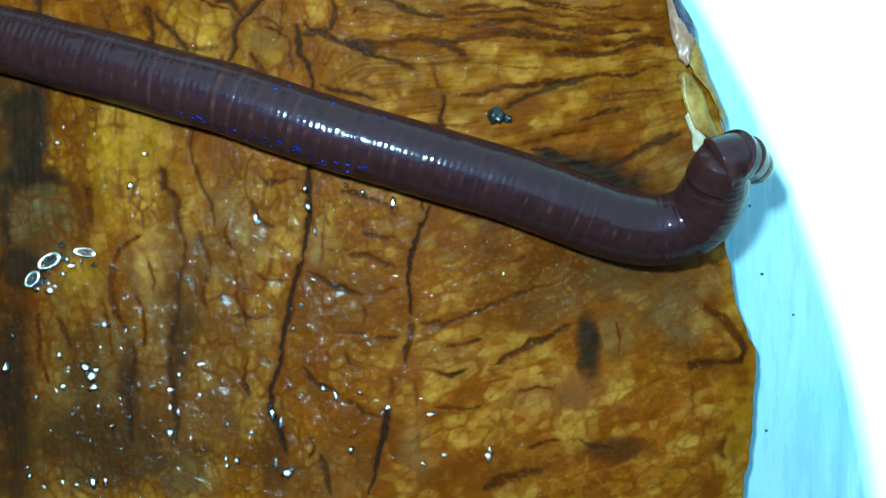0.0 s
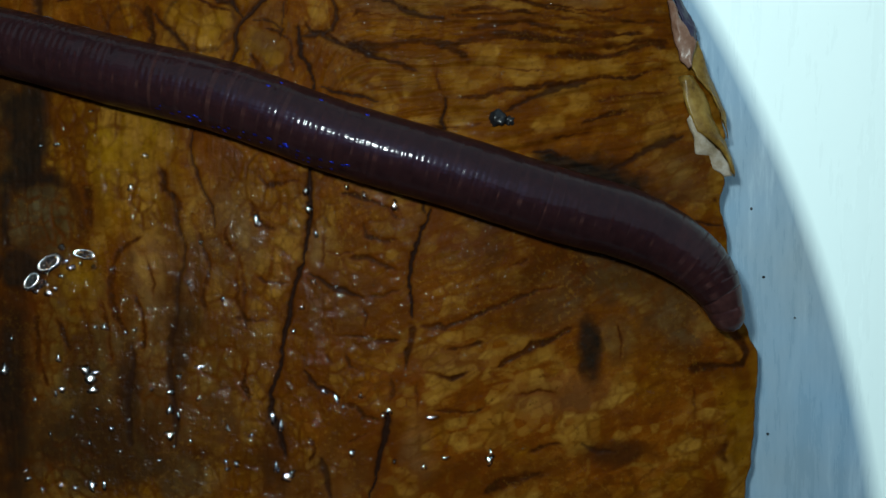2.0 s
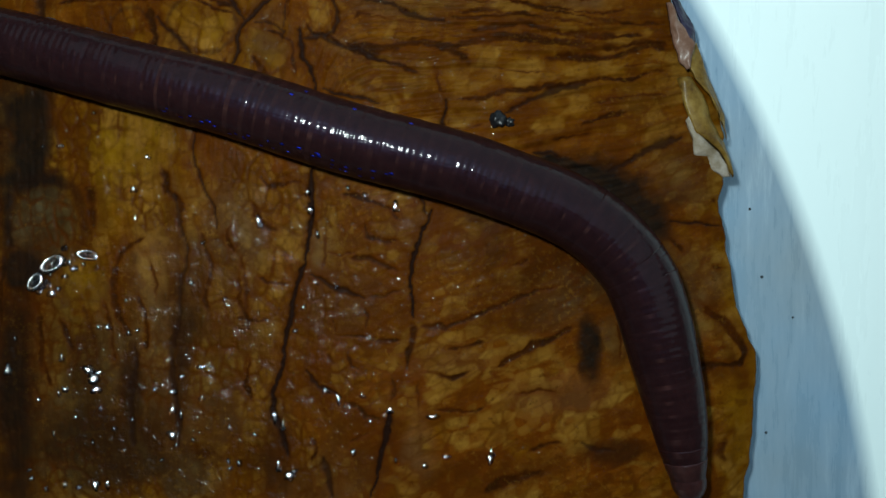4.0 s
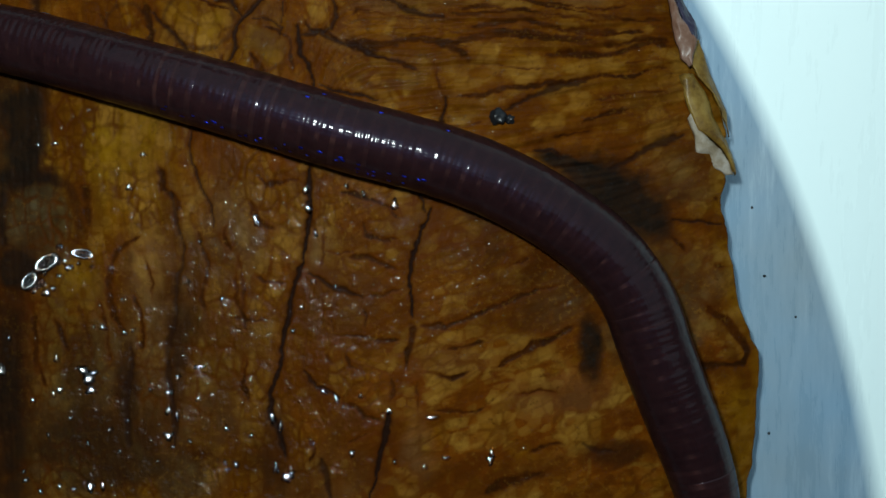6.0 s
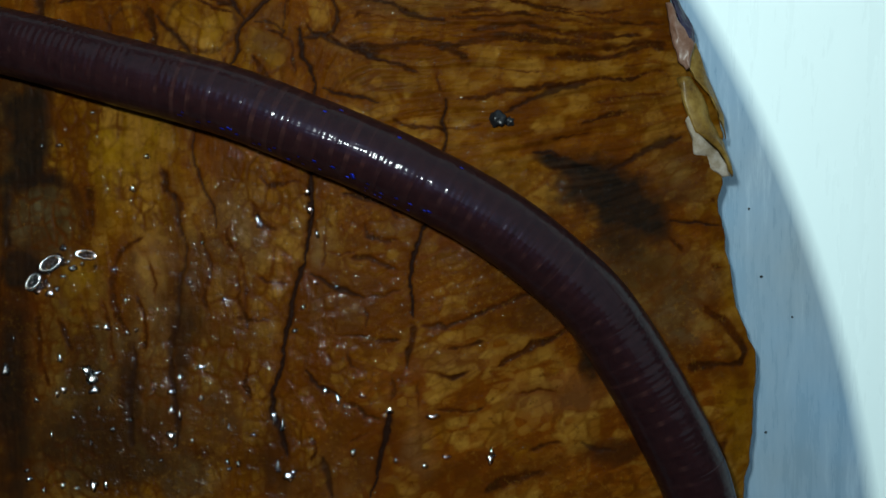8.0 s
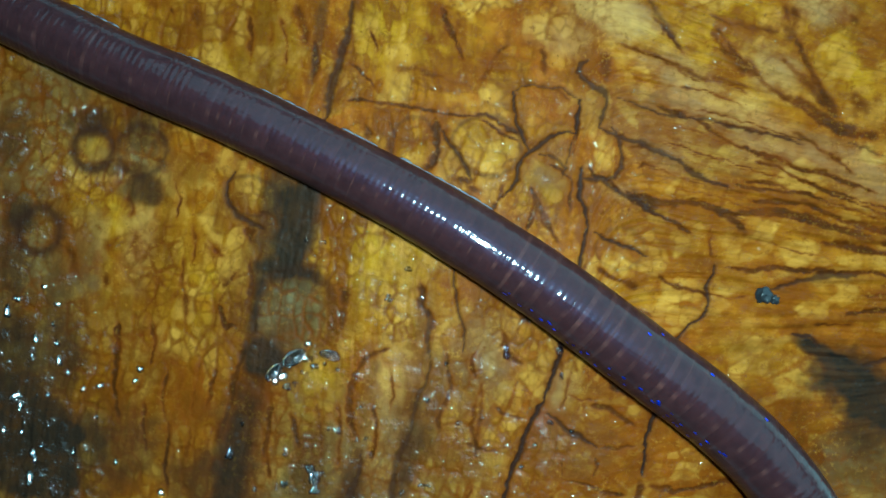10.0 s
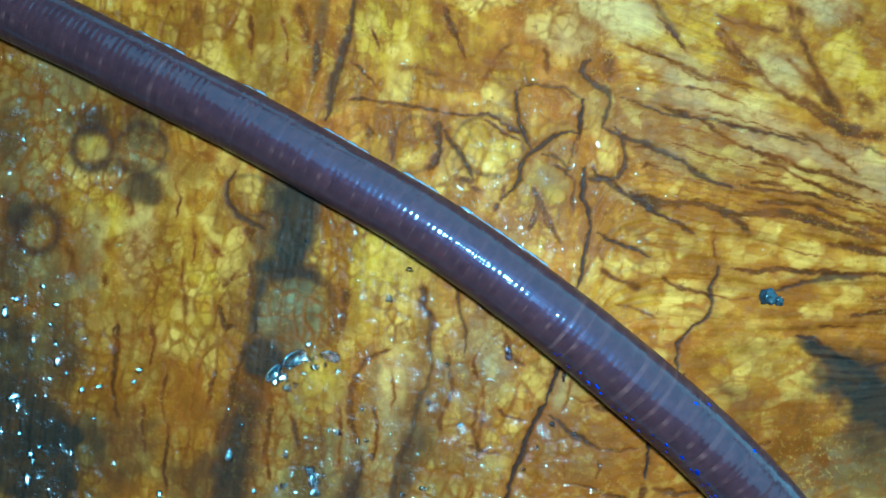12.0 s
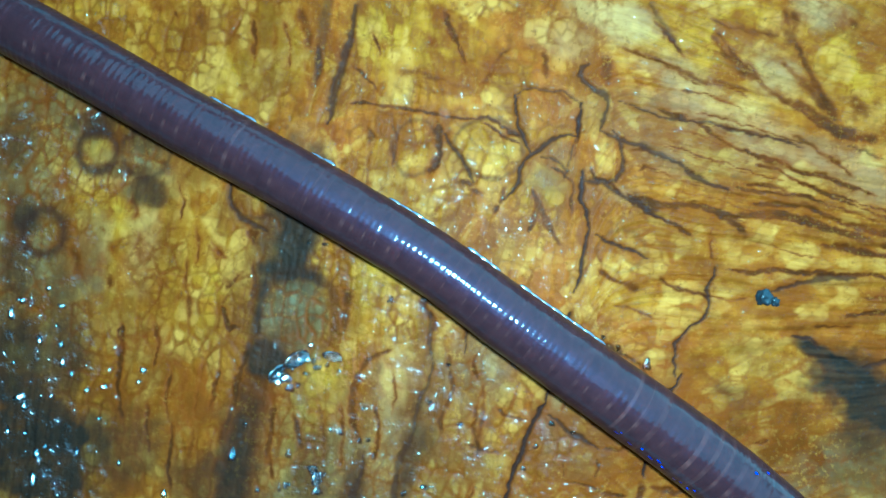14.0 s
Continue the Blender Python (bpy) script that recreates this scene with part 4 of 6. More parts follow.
blob('brown', -23.2, 2.9, 0.8, 2.5, 10.3, 0.9)
blob('mold', -15.9, -3.1, 1.1, 4.3, 0.3, 0.3)
blob('brown', -27.5, -7.4, 2.3, 5.0, 0.3, 1)
blob('brown', -30.2, 17.6, 2.2, 4.0, 10.3, 0.84)
blob('brown', -35.4, 18.1, 2.5, 1.8, 10.3, 0.6)
blob('brown', -35.5, -1.6, 2.2, 5.4, 0.3, 0.66)
blob('brown', -39.1, 2.1, 1.4, 2.9, 10.3, 0.6)
blob('brown', -22.2, 2.3, 1.1, 5.8, 5.3, 0.6)
blob('brown', -16.5, -3.9, 1.4, 5.0, 2.3, 0.9)
blob('brown', -13.8, 8.9, 2.5, 1.4, -9.7, 0.54)
blob('brown', -30.1, 7.8, 1.2, 2.5, 20.3, 0.84)
blob('brown', -0.5, 9.5, 5.0, 1.1, -19.7, 0.6)
blob('brown', -20.7, 10.9, 4.3, 1.4, -19.7, 0.6)
blob('brown', -12.7, -5.7, 2.2, 5.0, 0, 0.66)
blob('brown', -4.5, -4.3, 4.3, 4.0, 0, 0.6)
blob('brown', 2.7, 0.8, 4.7, 2.2, -20, 0.48)
blob('brown', -14.5, -11.5, 2.2, 3.6, 0, 0.72)
blob('brown', 16.1, -7.2, 2.5, 0.9, -20, 0.72)
blob('brown', 17.9, -5.7, 0.5, 2.9, 20, 0.84)
blob('brown', -3.0, 11.6, 5.4, 1.8, 0, 0.48)
blob('brown', -10.9, 13.7, 2.9, 2.5, 0, 0.48)
blob('brown', 12.5, 9.4, 2.9, 1.8, 15, 0.6)
blob('brown', -5.2, -11.5, 2.9, 2.9, 0, 0.36)
blob('brown', -18.1, 6.9, 1.8, 2.2, 0, 0.36)
blob('grey', 15.0, 4.0, 2.5, 1.4, -20, 0.6)
blob('grey', 11.6, -0.9, 3.2, 2.2, 10.3, 0.8)
blob('grey', -43.0, 5.1, 2.2, 2.2, 10.3, 0.5)
blob('grey', 14.3, -2.8, 3.1, 4.0, 0, 0.8)
blob('brown', 12.5, -1.4, 2.2, 2.2, 0, 0.72)
blob('grey', 7.3, -3.2, 3.2, 2.2, 10.3, 0.6)
blob('brown', 4.1, 4.2, 4.3, 1.8, -19.7, 0.6)
blob('brown', -2.5, 0.8, 5.4, 3.2, -9.7, 0.6)
blob('brown', -8.7, -4.7, 4.3, 2.5, 10.3, 0.72)
blob('grey', -19.8, -6.0, 4.0, 3.2, 10.3, 0.5)
blob('brown', -22.5, -7.2, 2.2, 2.9, 10.3, 0.72)
blob('brown', -32.0, -6.8, 3.2, 4.0, 10.3, 0.72)
blob('mold', -35.3, -8.8, 3.2, 3.2, 10.3, 0.5)
blob('mold', -43.7, 1.3, 1.4, 4.3, 10.3, 0.5)
blob('grey', -44.5, 7.7, 2.9, 5.8, 10.3, 0.8)
blob('mold', -45.2, 9.4, 1.8, 2.2, 10.3, 0.4)
blob('mold', -30.4, -9.8, 2.2, 2.2, 10.3, 0.4)
blob('grey', -13.1, 1.1, 2.5, 4.3, 0.3, 0.5)
blob('mold', 2.8, 1.8, 2.2, 0.9, -19.7, 0.35)
blob('brown', 3.8, -3.8, 4.3, 2.2, -9.7, 0.84)
blob('mold', -26.6, 1.2, 2.4, 3.0, 0, 0.5)
blob('mold', -27.9, 7.6, 1.3, 4.7, 0, 0.5)
blob('yellow', 4.2, 11.6, 13.7, 6.1, 0, 0.4)
blob('yellow', -20.7, 6.2, 4.0, 5.4, 0, 1.0)
blob('grey', -27.1, 7.6, 1.8, 5.4, 0, 0.8)
blob('mold', -22.8, -7.2, 1.8, 2.9, 0, 0.45)
blob('brown', -33.9, 9.6, 2.2, 1.4, 10.3, 0.6)
blob('mold', -27.0, 1.4, 4.0, 4.0, 10.3, 0.35)
blob('brown', 6.1, -0.5, 7.2, 4.0, -9.7, 0.96)
blob('grey', 11.3, -1.4, 4.0, 2.5, 10.3, 0.9)
blob('brown', -34.2, -5.0, 4.3, 5.4, 10.3, 0.72)
blob('brown', -40.6, 4.1, 2.2, 3.6, 10.3, 0.72)
blob('yellow', -38.1, 6.0, 3.2, 2.2, 10.3, 0.9)
blob('yellow', -38.5, 2.6, 1.3, 3.6, 10.3, 1)
blob('yellow', -31.3, 2.8, 2.2, 1.8, 10.3, 0.9)
blob('yellow', -31.5, -0.1, 1.6, 2.3, 10.3, 1)
blob('yellow', -30.6, 5.5, 2.9, 1.8, 10.3, 0.8)
blob('yellow', -23.9, -5.3, 2.2, 4.3, 10.3, 0.95)
blob('yellow', -21.1, 5.4, 2.3, 3.4, 10.3, 1)
blob('yellow', -19.2, 2.9, 2.7, 2.3, 10.3, 1)
blob('yellow', -21.1, 13.4, 2.2, 2.2, 10.3, 0.9)
blob('yellow', -15.9, 14.4, 2.5, 2.2, 10.3, 0.95)
blob('yellow', -11.8, 12.2, 2.2, 1.8, 10.3, 0.9)
blob('yellow', -19.4, -5.9, 1.6, 3.2, 10.3, 0.6)
blob('yellow', -35.1, 18.2, 2.2, 2.2, 10.3, 0.8)
blob('yellow', -32.2, 18.3, 2.9, 2.5, 10.3, 0.9)
blob('yellow', -23.1, 20.4, 2.5, 3.2, 10.3, 0.9)
blob('yellow', -39.9, 9.9, 1.1, 1.2, 10.3, 0.9)
blob('yellow', -42.3, 4.1, 1.1, 1.2, 10.3, 0.8)
blob('yellow', -29.4, 8.7, 1.8, 1.3, 10.3, 0.8)
blob('yellow', 3.4, 4.4, 4.0, 1.8, 10.3, 0.6)
blob('yellow', -5.4, 6.8, 2.9, 1.8, 10.3, 0.6)
blob('yellow', -0.4, 25.2, 2.9, 1.8, 10.3, 0.9)
blob('yellow', 5.5, 22.2, 2.9, 2.2, 10.3, 0.9)
blob('brown', -34.3, 3.7, 1.1, 3.2, 4.3, 0.7)
blob('brown', -39.3, 0.7, 1.0, 2.9, 4.3, 0.7)
blob('brown', -42.2, -1.3, 2.2, 2.9, 4.3, 0.9)
blob('brown', -42.4, -4.3, 1.8, 2.2, 4.3, 0.9)
blob('brown', -28.9, 4.0, 1.0, 2.2, 4.3, 0.7)
blob('brown', -22.9, 2.9, 0.9, 3.4, 4.3, 0.8)
blob('brown', -20.3, -3.2, 1.1, 3.1, 4.3, 0.8)
blob('brown', -27.6, -5.2, 1.6, 5.0, 4.3, 1)
blob('brown', -31.0, -8.4, 1.8, 3.2, 4.3, 0.7)
blob('brown', -17.2, 1.0, 1.0, 4.7, 4.3, 0.8)
blob('brown', -27.4, 19.6, 0.9, 3.2, 4.3, 0.6)
blob('brown', -31.0, 7.3, 0.9, 1.8, 4.3, 0.8)
blob('brown', -16.6, 8.4, 1.8, 2.2, 4.3, 0.6)
blob('brown', -0.4, 3.4, 2.2, 1.1, 4.3, 0.6)
blob('brown', 8.3, 5.0, 1.4, 1.8, 4.3, 0.8)
blob('brown', -35.0, -8.8, 1.1, 3.2, 4.3, 0.5)
blob('brown', 6.9, 26.8, 2.2, 2.2, 4.3, 0.4)
blob('mold', -39.5, -4.1, 2.0, 4.0, 0.3, 0.6)
blob('mold', -37.2, -8.8, 2.2, 3.2, 0.3, 0.7)
blob('mold', -29.4, -9.6, 1.6, 2.5, 0.3, 0.5)
blob('mold', 9.4, 4.6, 2.4, 1.1, -15, 0.95)
blob('mold', 11.1, 1.9, 1.8, 2.5, 0.3, 0.6)
blob('mold', -26.6, -0.9, 1.6, 1.8, 0.3, 1)
blob('mold', -27.7, 1.9, 0.9, 3.1, 0.3, 0.8)
blob('mold', -26.2, 5.4, 1.4, 2.0, 0.3, 1)
blob('mold', -40.1, -10.8, 4.7, 3.2, 0.3, 1)
blob('mold', -27.6, -6.7, 1.3, 6.4, -6, 0.5)
blob('mold', -25.9, 7.5, 1.2, 2.2, 0.3, 0.9)
blob('mold', -36.4, 7.9, 1.6, 1.1, 0.3, 0.7)
blob('mold', -43.7, 4.8, 1.1, 1.4, 0.3, 0.7)
blob('mold', -42.0, -6.4, 2.5, 2.2, 0.3, 0.8)
blob('grey', -42.4, 1.6, 3.1, 4.7, 10.3, 0.9)
blob('grey', -42.9, 12.8, 3.4, 2.2, 10.3, 0.8)
blob('grey', 11.3, -1.4, 3.6, 2.2, 10.3, 1)
blob('grey', -17.4, -7.0, 2.9, 2.2, 10.3, 0.5)
blob('grey', -5.8, -3.1, 2.2, 2.2, 10.3, 0.4)
blob('grey', -37.0, 10.2, 1.4, 1.4, 10.3, 0.9)
blob('grey', -43.0, -3.0, 1.4, 5.4, 10.3, 0.6)
blob('grey', -28.0, 7.1, 1.4, 1.4, 10.3, 0.5)
ring(-40.0, 9.8, 1.2, 1.3, 0.3, 0.95)
ring(-42.4, 4.1, 1.35, 1.4, 0.4, 0.95)
ring(-29.5, 8.6, 1.8, 1.25, 0.16, 0.6)
ring(-5.9, 9.6, 1.5, 1.3, 0.12, 0.4)
ring(-36.9, 10.3, 1.6, 1.6, 0.25, 0.75)
ring(-19.9, 13.6, 1.6, 1.7, 0.14, 0.55)
ring(-15.3, 14.4, 2.2, 1.9, 0.16, 0.6)
ring(-25.6, 1.7, 2.7, 2.9, 0.4, 0.45)


scar = 1 - ease(np.hypot((QX + 25.6) / 2.5, (QY - 1.7) / 2.7), 0.75, 1.0)
tone["mold"] = tone["mold"] * (1 - 0.4 * scar)
tone["grey"] = np.maximum(tone["grey"], scar)


def outline_distance():
    """Distance inside the peel's torn edge, in millimetres."""
    edge = np.array([(13.2, 40), (13.7, 23.1), (14.2, 18.0), (14.5, 15.9), (15.0, 13.7), (15.5, 11.9), (16.6, 11.0), (17.5, 9.0), (17.9, 7.2), (17.9, 4.4),
                     (17.6, 2.9), (17.8, 1.5), (18.2, -0.5), (18.5, -2.1), (18.7, -3.7), (19.4, -5.2), (19.9, -6.6), (20.0, -7.9), (19.9, -9.7),
                     (19.8, -11.5), (19.5, -13.6), (19.2, -15.9), (18.8, -18.7), (17.9, -23.7), (17.0, -30)])
    limit = np.interp(PY, edge[::-1, 1], edge[::-1, 0])
    slope = np.gradient(np.interp(gy, edge[::-1, 1], edge[::-1, 0]), STEP)[:, None]
    d = (limit + 0.42 - PX + soft(0.9) * 0.12 + soft(0.4) * 0.05) / np.sqrt(1 + slope ** 2)
    for other in (PX + 71.5 + soft(5) * 1.2, PY + 25.5 + soft(5) * 1.2, 35.5 - PY + soft(5) * 1.2):
        d = np.minimum(d, other)
    return d


def wetness():
    """Where the skin is filmed with juice: the broad, lower end, and a little along the cracks."""
    end = 0.68 * ease(-PX + RAG * 4, 0.5, 14) * ease(-PY - 0.25 * PX + RAG * 4, -3, 9)
    far = 0.95 * ease(-PX - 0.2 * PY + RAG * 5, 36, 42)
    corner = 0.85 * ease(-PX + RAG * 4, 13, 21) * ease(-PY + RAG * 4, 3, 10)
    dry = 1 - 0.85 * ease(-PX + RAG * 2, 23, 26.5)
    return np.clip(np.maximum.reduce([end * dry, far, corner * dry, 0.35 * ease(crack_map, 0.2, 0.7) * ease(-PX, -2, 6), 0.04 + 0.2 * RAG]) * (1 - 0.75 * scar), 0.05, 1)


HEIGHT = np.zeros_like(PX)


def build_peel():
    WET = wetness()
    inside = outline_distance()
    pleat = stem * ease(PY, 1.5, 8.0)
    wrinkle = (COARSE - 0.5) * (0.05 + 0.30 * pleat) + (FINE - 0.5) * (0.01 + 0.04 * pleat)
    z = soft(11) * 0.22 + soft(3.5) * 0.10 + wrinkle - 0.13 * crack_deep - 0.05
    z -= (0.05 * net_a + 0.035 * net_b + 0.02 * net_c) * np.clip(0.5 + RAG0 * 1.6, 0, 1) * (1 - 0.8 * stem)
    z -= 0.15 * np.exp(-(np.hypot((PX + 25.6) / 2.6, (PY - 1.7) / 2.8)) ** 4)
    # the cut side falls to the plate with a rounded lip
    fall = 1 - ease(inside, -0.28, 0.32)
    z = z * (1 - fall) + (FLOOR + 0.03) * fall - 0.5 * (1 - ease(inside, 0.0, 2.2)) * (1 - fall)
    HEIGHT[:] = z
    keep = inside > -0.32
    number = np.full(PX.shape, -1)
    number[keep] = np.arange(keep.sum())
    quad = keep[:-1, :-1] & keep[1:, :-1] & keep[:-1, 1:] & keep[1:, 1:]
    q = np.stack([number[:-1, :-1][quad], number[:-1, 1:][quad], number[1:, 1:][quad], number[1:, :-1][quad]], 1)
    me = bpy.data.meshes.new("banana_peel")
    count = int(keep.sum())
    me.vertices.add(count)
    me.vertices.foreach_set("co", (np.stack([PX[keep], PY[keep], z[keep]], 1) * MM).ravel())
    me.loops.add(q.size)
    me.loops.foreach_set("vertex_index", q.ravel())
    me.polygons.add(len(q))
    me.polygons.foreach_set("loop_start", np.arange(len(q)) * 4)
    me.polygons.foreach_set("loop_total", np.full(len(q), 4))
    me.update(calc_edges=True)
    me.polygons.foreach_set("use_smooth", np.ones(len(q), bool))
    rim = 0.6 * (1 - ease(inside, 0.2, 1.8))
    for name, fields in (("skin", (crack_map, np.clip(tone["mold"] ** 1.15 * (1.0 + 0.15 * COARSE + 0.12 * FINE), 0, 0.95), np.maximum.reduce([tone["yellow"], rim, np.clip(0.30 * ease(-PX, 4, 16) + RAG * 0.9, 0, 0.8)]), tone["grey"])), ("grain", (0.5 + (FINE - 0.5) * (0.3 + 0.5 * pleat), 0.5 + (COARSE - 0.5) * (0.35 + 0.65 * pleat), np.clip(np.maximum(vein_map, 0.55 * VEIN), 0, 1), WET)), ("stain", (np.maximum.reduce([tone["brown"], 0.6 * BROAD * (1 - 0.7 * stem), 0.85 * ease(tone["mold"], 0, 0.45)]) * (1 - 0.8 * scar), 0.8 * CELL * (1 - 0.6 * stem), PATCH, np.clip(tone["pale"], 0, 1)))):
        layer = me.attributes.new(name, "FLOAT_COLOR", "POINT")
        layer.data.foreach_set("color", np.stack([f[keep] for f in fields], 1).astype(np.float32).ravel())
    me.materials.append(PEEL)
    return tagged(new("banana_peel", me), "wet brown rotting banana peel with dark cracks and mould", "banana peel")


peel = build_peel()


def sheet(left, right, bulge, thick, waves, seed_):
    """A thin curled strip of skin between two edges of millimetre points (x, y, z)."""
    rng = random.Random(seed_)
    bm = bmesh.new()
    rows, cols = 28, 12

    def along(pts, s):
        s *= len(pts) - 1
        k = min(int(s), len(pts) - 2)
        return Vector(pts[k]).lerp(Vector(pts[k + 1]), s - k)

    top, under = [], []
    phase = rng.uniform(0, 6)
    for i in range(rows + 1):
        s = i / rows
        a, b = along(left, s), along(right, s)
        r, u = [], []
        for j in range(cols + 1):
            w = j / cols
            p = a.lerp(b, w)
            p.z += bulge * math.sin(math.pi * w) + waves * math.sin(phase + s * 9 + w * 5) * w
            p.x += 0.09 * noise.noise(Vector((s * 7, w * 3, seed_)))
            p.y += 0.09 * noise.noise(Vector((s * 7, w * 3, seed_ + 9)))
            r.append(bm.verts.new(p * MM))
            u.append(bm.verts.new((p - Vector((0, 0, thick * (1 - 0.6 * w)))) * MM))
        top.append(r)
        under.append(u)
    for i in range(rows):
        for j in range(cols):
            bm.faces.new((top[i][j], top[i][j + 1], top[i + 1][j + 1], top[i + 1][j]))
            bm.faces.new((under[i][j], under[i + 1][j], under[i + 1][j + 1], under[i][j + 1]))
    for grid in (range(rows),):
        for i in grid:
            bm.faces.new((top[i][0], top[i + 1][0], under[i + 1][0], under[i][0]))
            bm.faces.new((top[i][cols], under[i][cols], under[i + 1][cols], top[i + 1][cols]))
    for j in range(cols):
        bm.faces.new((top[0][j], under[0][j], under[0][j + 1], top[0][j + 1]))
        bm.faces.new((top[rows][j], top[rows][j + 1], under[rows][j + 1], under[rows][j]))
    bmesh.ops.recalc_face_normals(bm, faces=bm.faces[:])
    return bm


# curled flaps of skin on the torn edge
part("flap", sheet([(14.9, 10.9, 0.1), (15.2, 9.6, 0.2), (15.5, 8.6, 0.3), (16.0, 7.4, 0.35), (16.8, 6.9, 0.35), (17.4, 6.4, 0.3), (17.9, 5.7, 0.2), (18.2, 4.9, 0.1)],
                   [(15.8, 11.0, -0.1), (16.5, 9.9, -0.1), (17.0, 8.5, -0.1), (17.6, 7.5, -0.2), (18.0, 6.9, -0.3), (18.2, 6.2, -0.3), (18.5, 5.2, -0.3), (18.5, 4.6, -0.2)], 0.3, 0.4, 0.1, 3), TORN, peel, "yellow-brown curled flap of peel")
part("torn_tip", sheet([(15.4, 8.2, 0.15), (15.8, 7.1, 0.15), (16.0, 6.0, 0.1), (16.7, 5.9, 0.0), (17.2, 5.1, -0.1), (17.9, 4.6, -0.2)],
                       [(15.6, 8.5, 0.2), (16.3, 7.2, 0.2), (17.0, 6.7, 0.15), (17.5, 6.2, 0.1), (18.0, 5.4, 0.0), (18.4, 4.7, -0.2)], 0.12, 0.3, 0.08, 4), PITH, peel, "pale whitish torn pith")
part("membrane", sheet([(14.2, 15.7, 0.0), (14.4, 14.4, 0.1), (14.6, 13.2, 0.15), (15.0, 12.0, 0.1), (15.5, 11.4, 0.1)],
                       [(14.5, 15.6, 0.2), (15.0, 14.4, 0.3), (15.6, 13.4, 0.35), (15.9, 13.1, 0.3), (15.7, 11.6, 0.2)], 0.12, 0.2, 0.06, 5), PITH_BROWN, peel, "pinkish-brown curled inner skin")
part("underside", sheet([(14.7, 16.1, -0.3), (15.1, 14.8, -0.2), (15.4, 14.0, -0.2), (15.8, 13.4, -0.2)],
                        [(15.3, 16.1, -0.9), (15.9, 15.0, -0.9), (16.3, 14.1, -0.8), (16.3, 13.4, -0.7)], 0.05, 0.3, 0.06, 6), DARK_SKIN, peel, "dark purple wet underside")
part("fringe", sheet([(15.8, 12.9, -0.1), (15.7, 11.6, 0.0), (16.1, 10.8, 0.1), (17.0, 9.8, 0.1), (17.6, 8.5, 0.0)],
                     [(16.3, 13.3, -0.6), (16.8, 11.8, -0.6), (17.4, 10.5, -0.6), (18.0, 8.8, -0.6), (18.3, 7.1, -0.7)], 0.15, 0.3, 0.12, 7), TORN, peel, "brown torn fringe")


# ---- small things ----
def pebble(name, x, y, z, r, mat, label, category, flat=0.6, lumps=0.25, seed_=1, kind=""):
    bm = bmesh.new()
    bmesh.ops.create_icosphere(bm, subdivisions=3, radius=1.0)
    for v in bm.verts:
        v.co *= r * MM * (1 + lumps * noise.noise(v.co * 1.7 + Vector((seed_, 0, 0))))
        v.co.z *= flat
    ob = part(name, bm, mat)
    ob.location = (x * MM, y * MM, (z + r * flat * 0.55) * MM)
    return tagged(ob, label, category, kind=kind)


pebble("soil_crumb", 3.55, 8.25, -0.1, 0.52, GRIT, "dark grey crumb of soil on the peel", "crumb", 0.7, 0.5, 2)
pebble("soil_crumb", 4.25, 8.1, -0.1, 0.32, GRIT, "small dark crumb of soil on the peel", "crumb", 0.7, 0.5, 5)
for i, (x, y, r) in enumerate(((20.67, 2.71, 0.09), (21.51, -1.87, 0.09), (26.98, -8.37, 0.16), (21.82, -12.38, 0.09), (23.6, -4.6, 0.07))):
    pebble("dirt_speck", x, y, FLOOR + 0.02, r, GRIT, "tiny dark speck of dirt on the plate", "speck", 0.5, 0.6, i + 3)
def bubble(profile):
    """A low round of water turned from the profile, one unit across its radius."""
    bm = bmesh.new()
    sides = 28
    loops = []
    for r, h in profile:
        loops.append([bm.verts.new((r * math.cos(2 * math.pi * a / sides) * (1 + 0.06 * math.sin(3 * a)), r * math.sin(2 * math.pi * a / sides), h)) for a in range(sides)] if r else [bm.verts.new((0, 0, h))])
    for k in range(sides):
        bm.faces.new((loops[0][0], loops[1][k], loops[1][(k + 1) % sides]))
    for a, b in zip(loops[1:], loops[2:]):
        for k in range(sides):
            j = (k + 1) % sides
            bm.faces.new((a[k], b[k], b[j], a[j]))
    bm.faces.new(loops[-1][::-1])
    return bm


RIMMED = ((0.0, 0.0), (0.05, 0.02), (0.3, 0.07), (0.6, 0.135), (0.72, 0.152), (0.80, 0.156), (0.90, 0.156), (0.97, 0.15), (1.05, 0.09), (1.12, -0.12))
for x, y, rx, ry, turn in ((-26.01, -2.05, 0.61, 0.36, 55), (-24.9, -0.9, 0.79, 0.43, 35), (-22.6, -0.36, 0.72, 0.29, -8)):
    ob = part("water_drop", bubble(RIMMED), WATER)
    # each is tilted so that its flat crest mirrors the torch to the lens
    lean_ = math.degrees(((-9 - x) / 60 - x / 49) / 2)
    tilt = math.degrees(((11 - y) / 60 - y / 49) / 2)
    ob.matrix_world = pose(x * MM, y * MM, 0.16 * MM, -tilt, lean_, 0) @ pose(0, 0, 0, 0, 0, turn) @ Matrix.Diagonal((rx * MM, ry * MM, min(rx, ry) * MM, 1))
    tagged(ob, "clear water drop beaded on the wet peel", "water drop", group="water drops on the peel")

dew = random.Random(21)


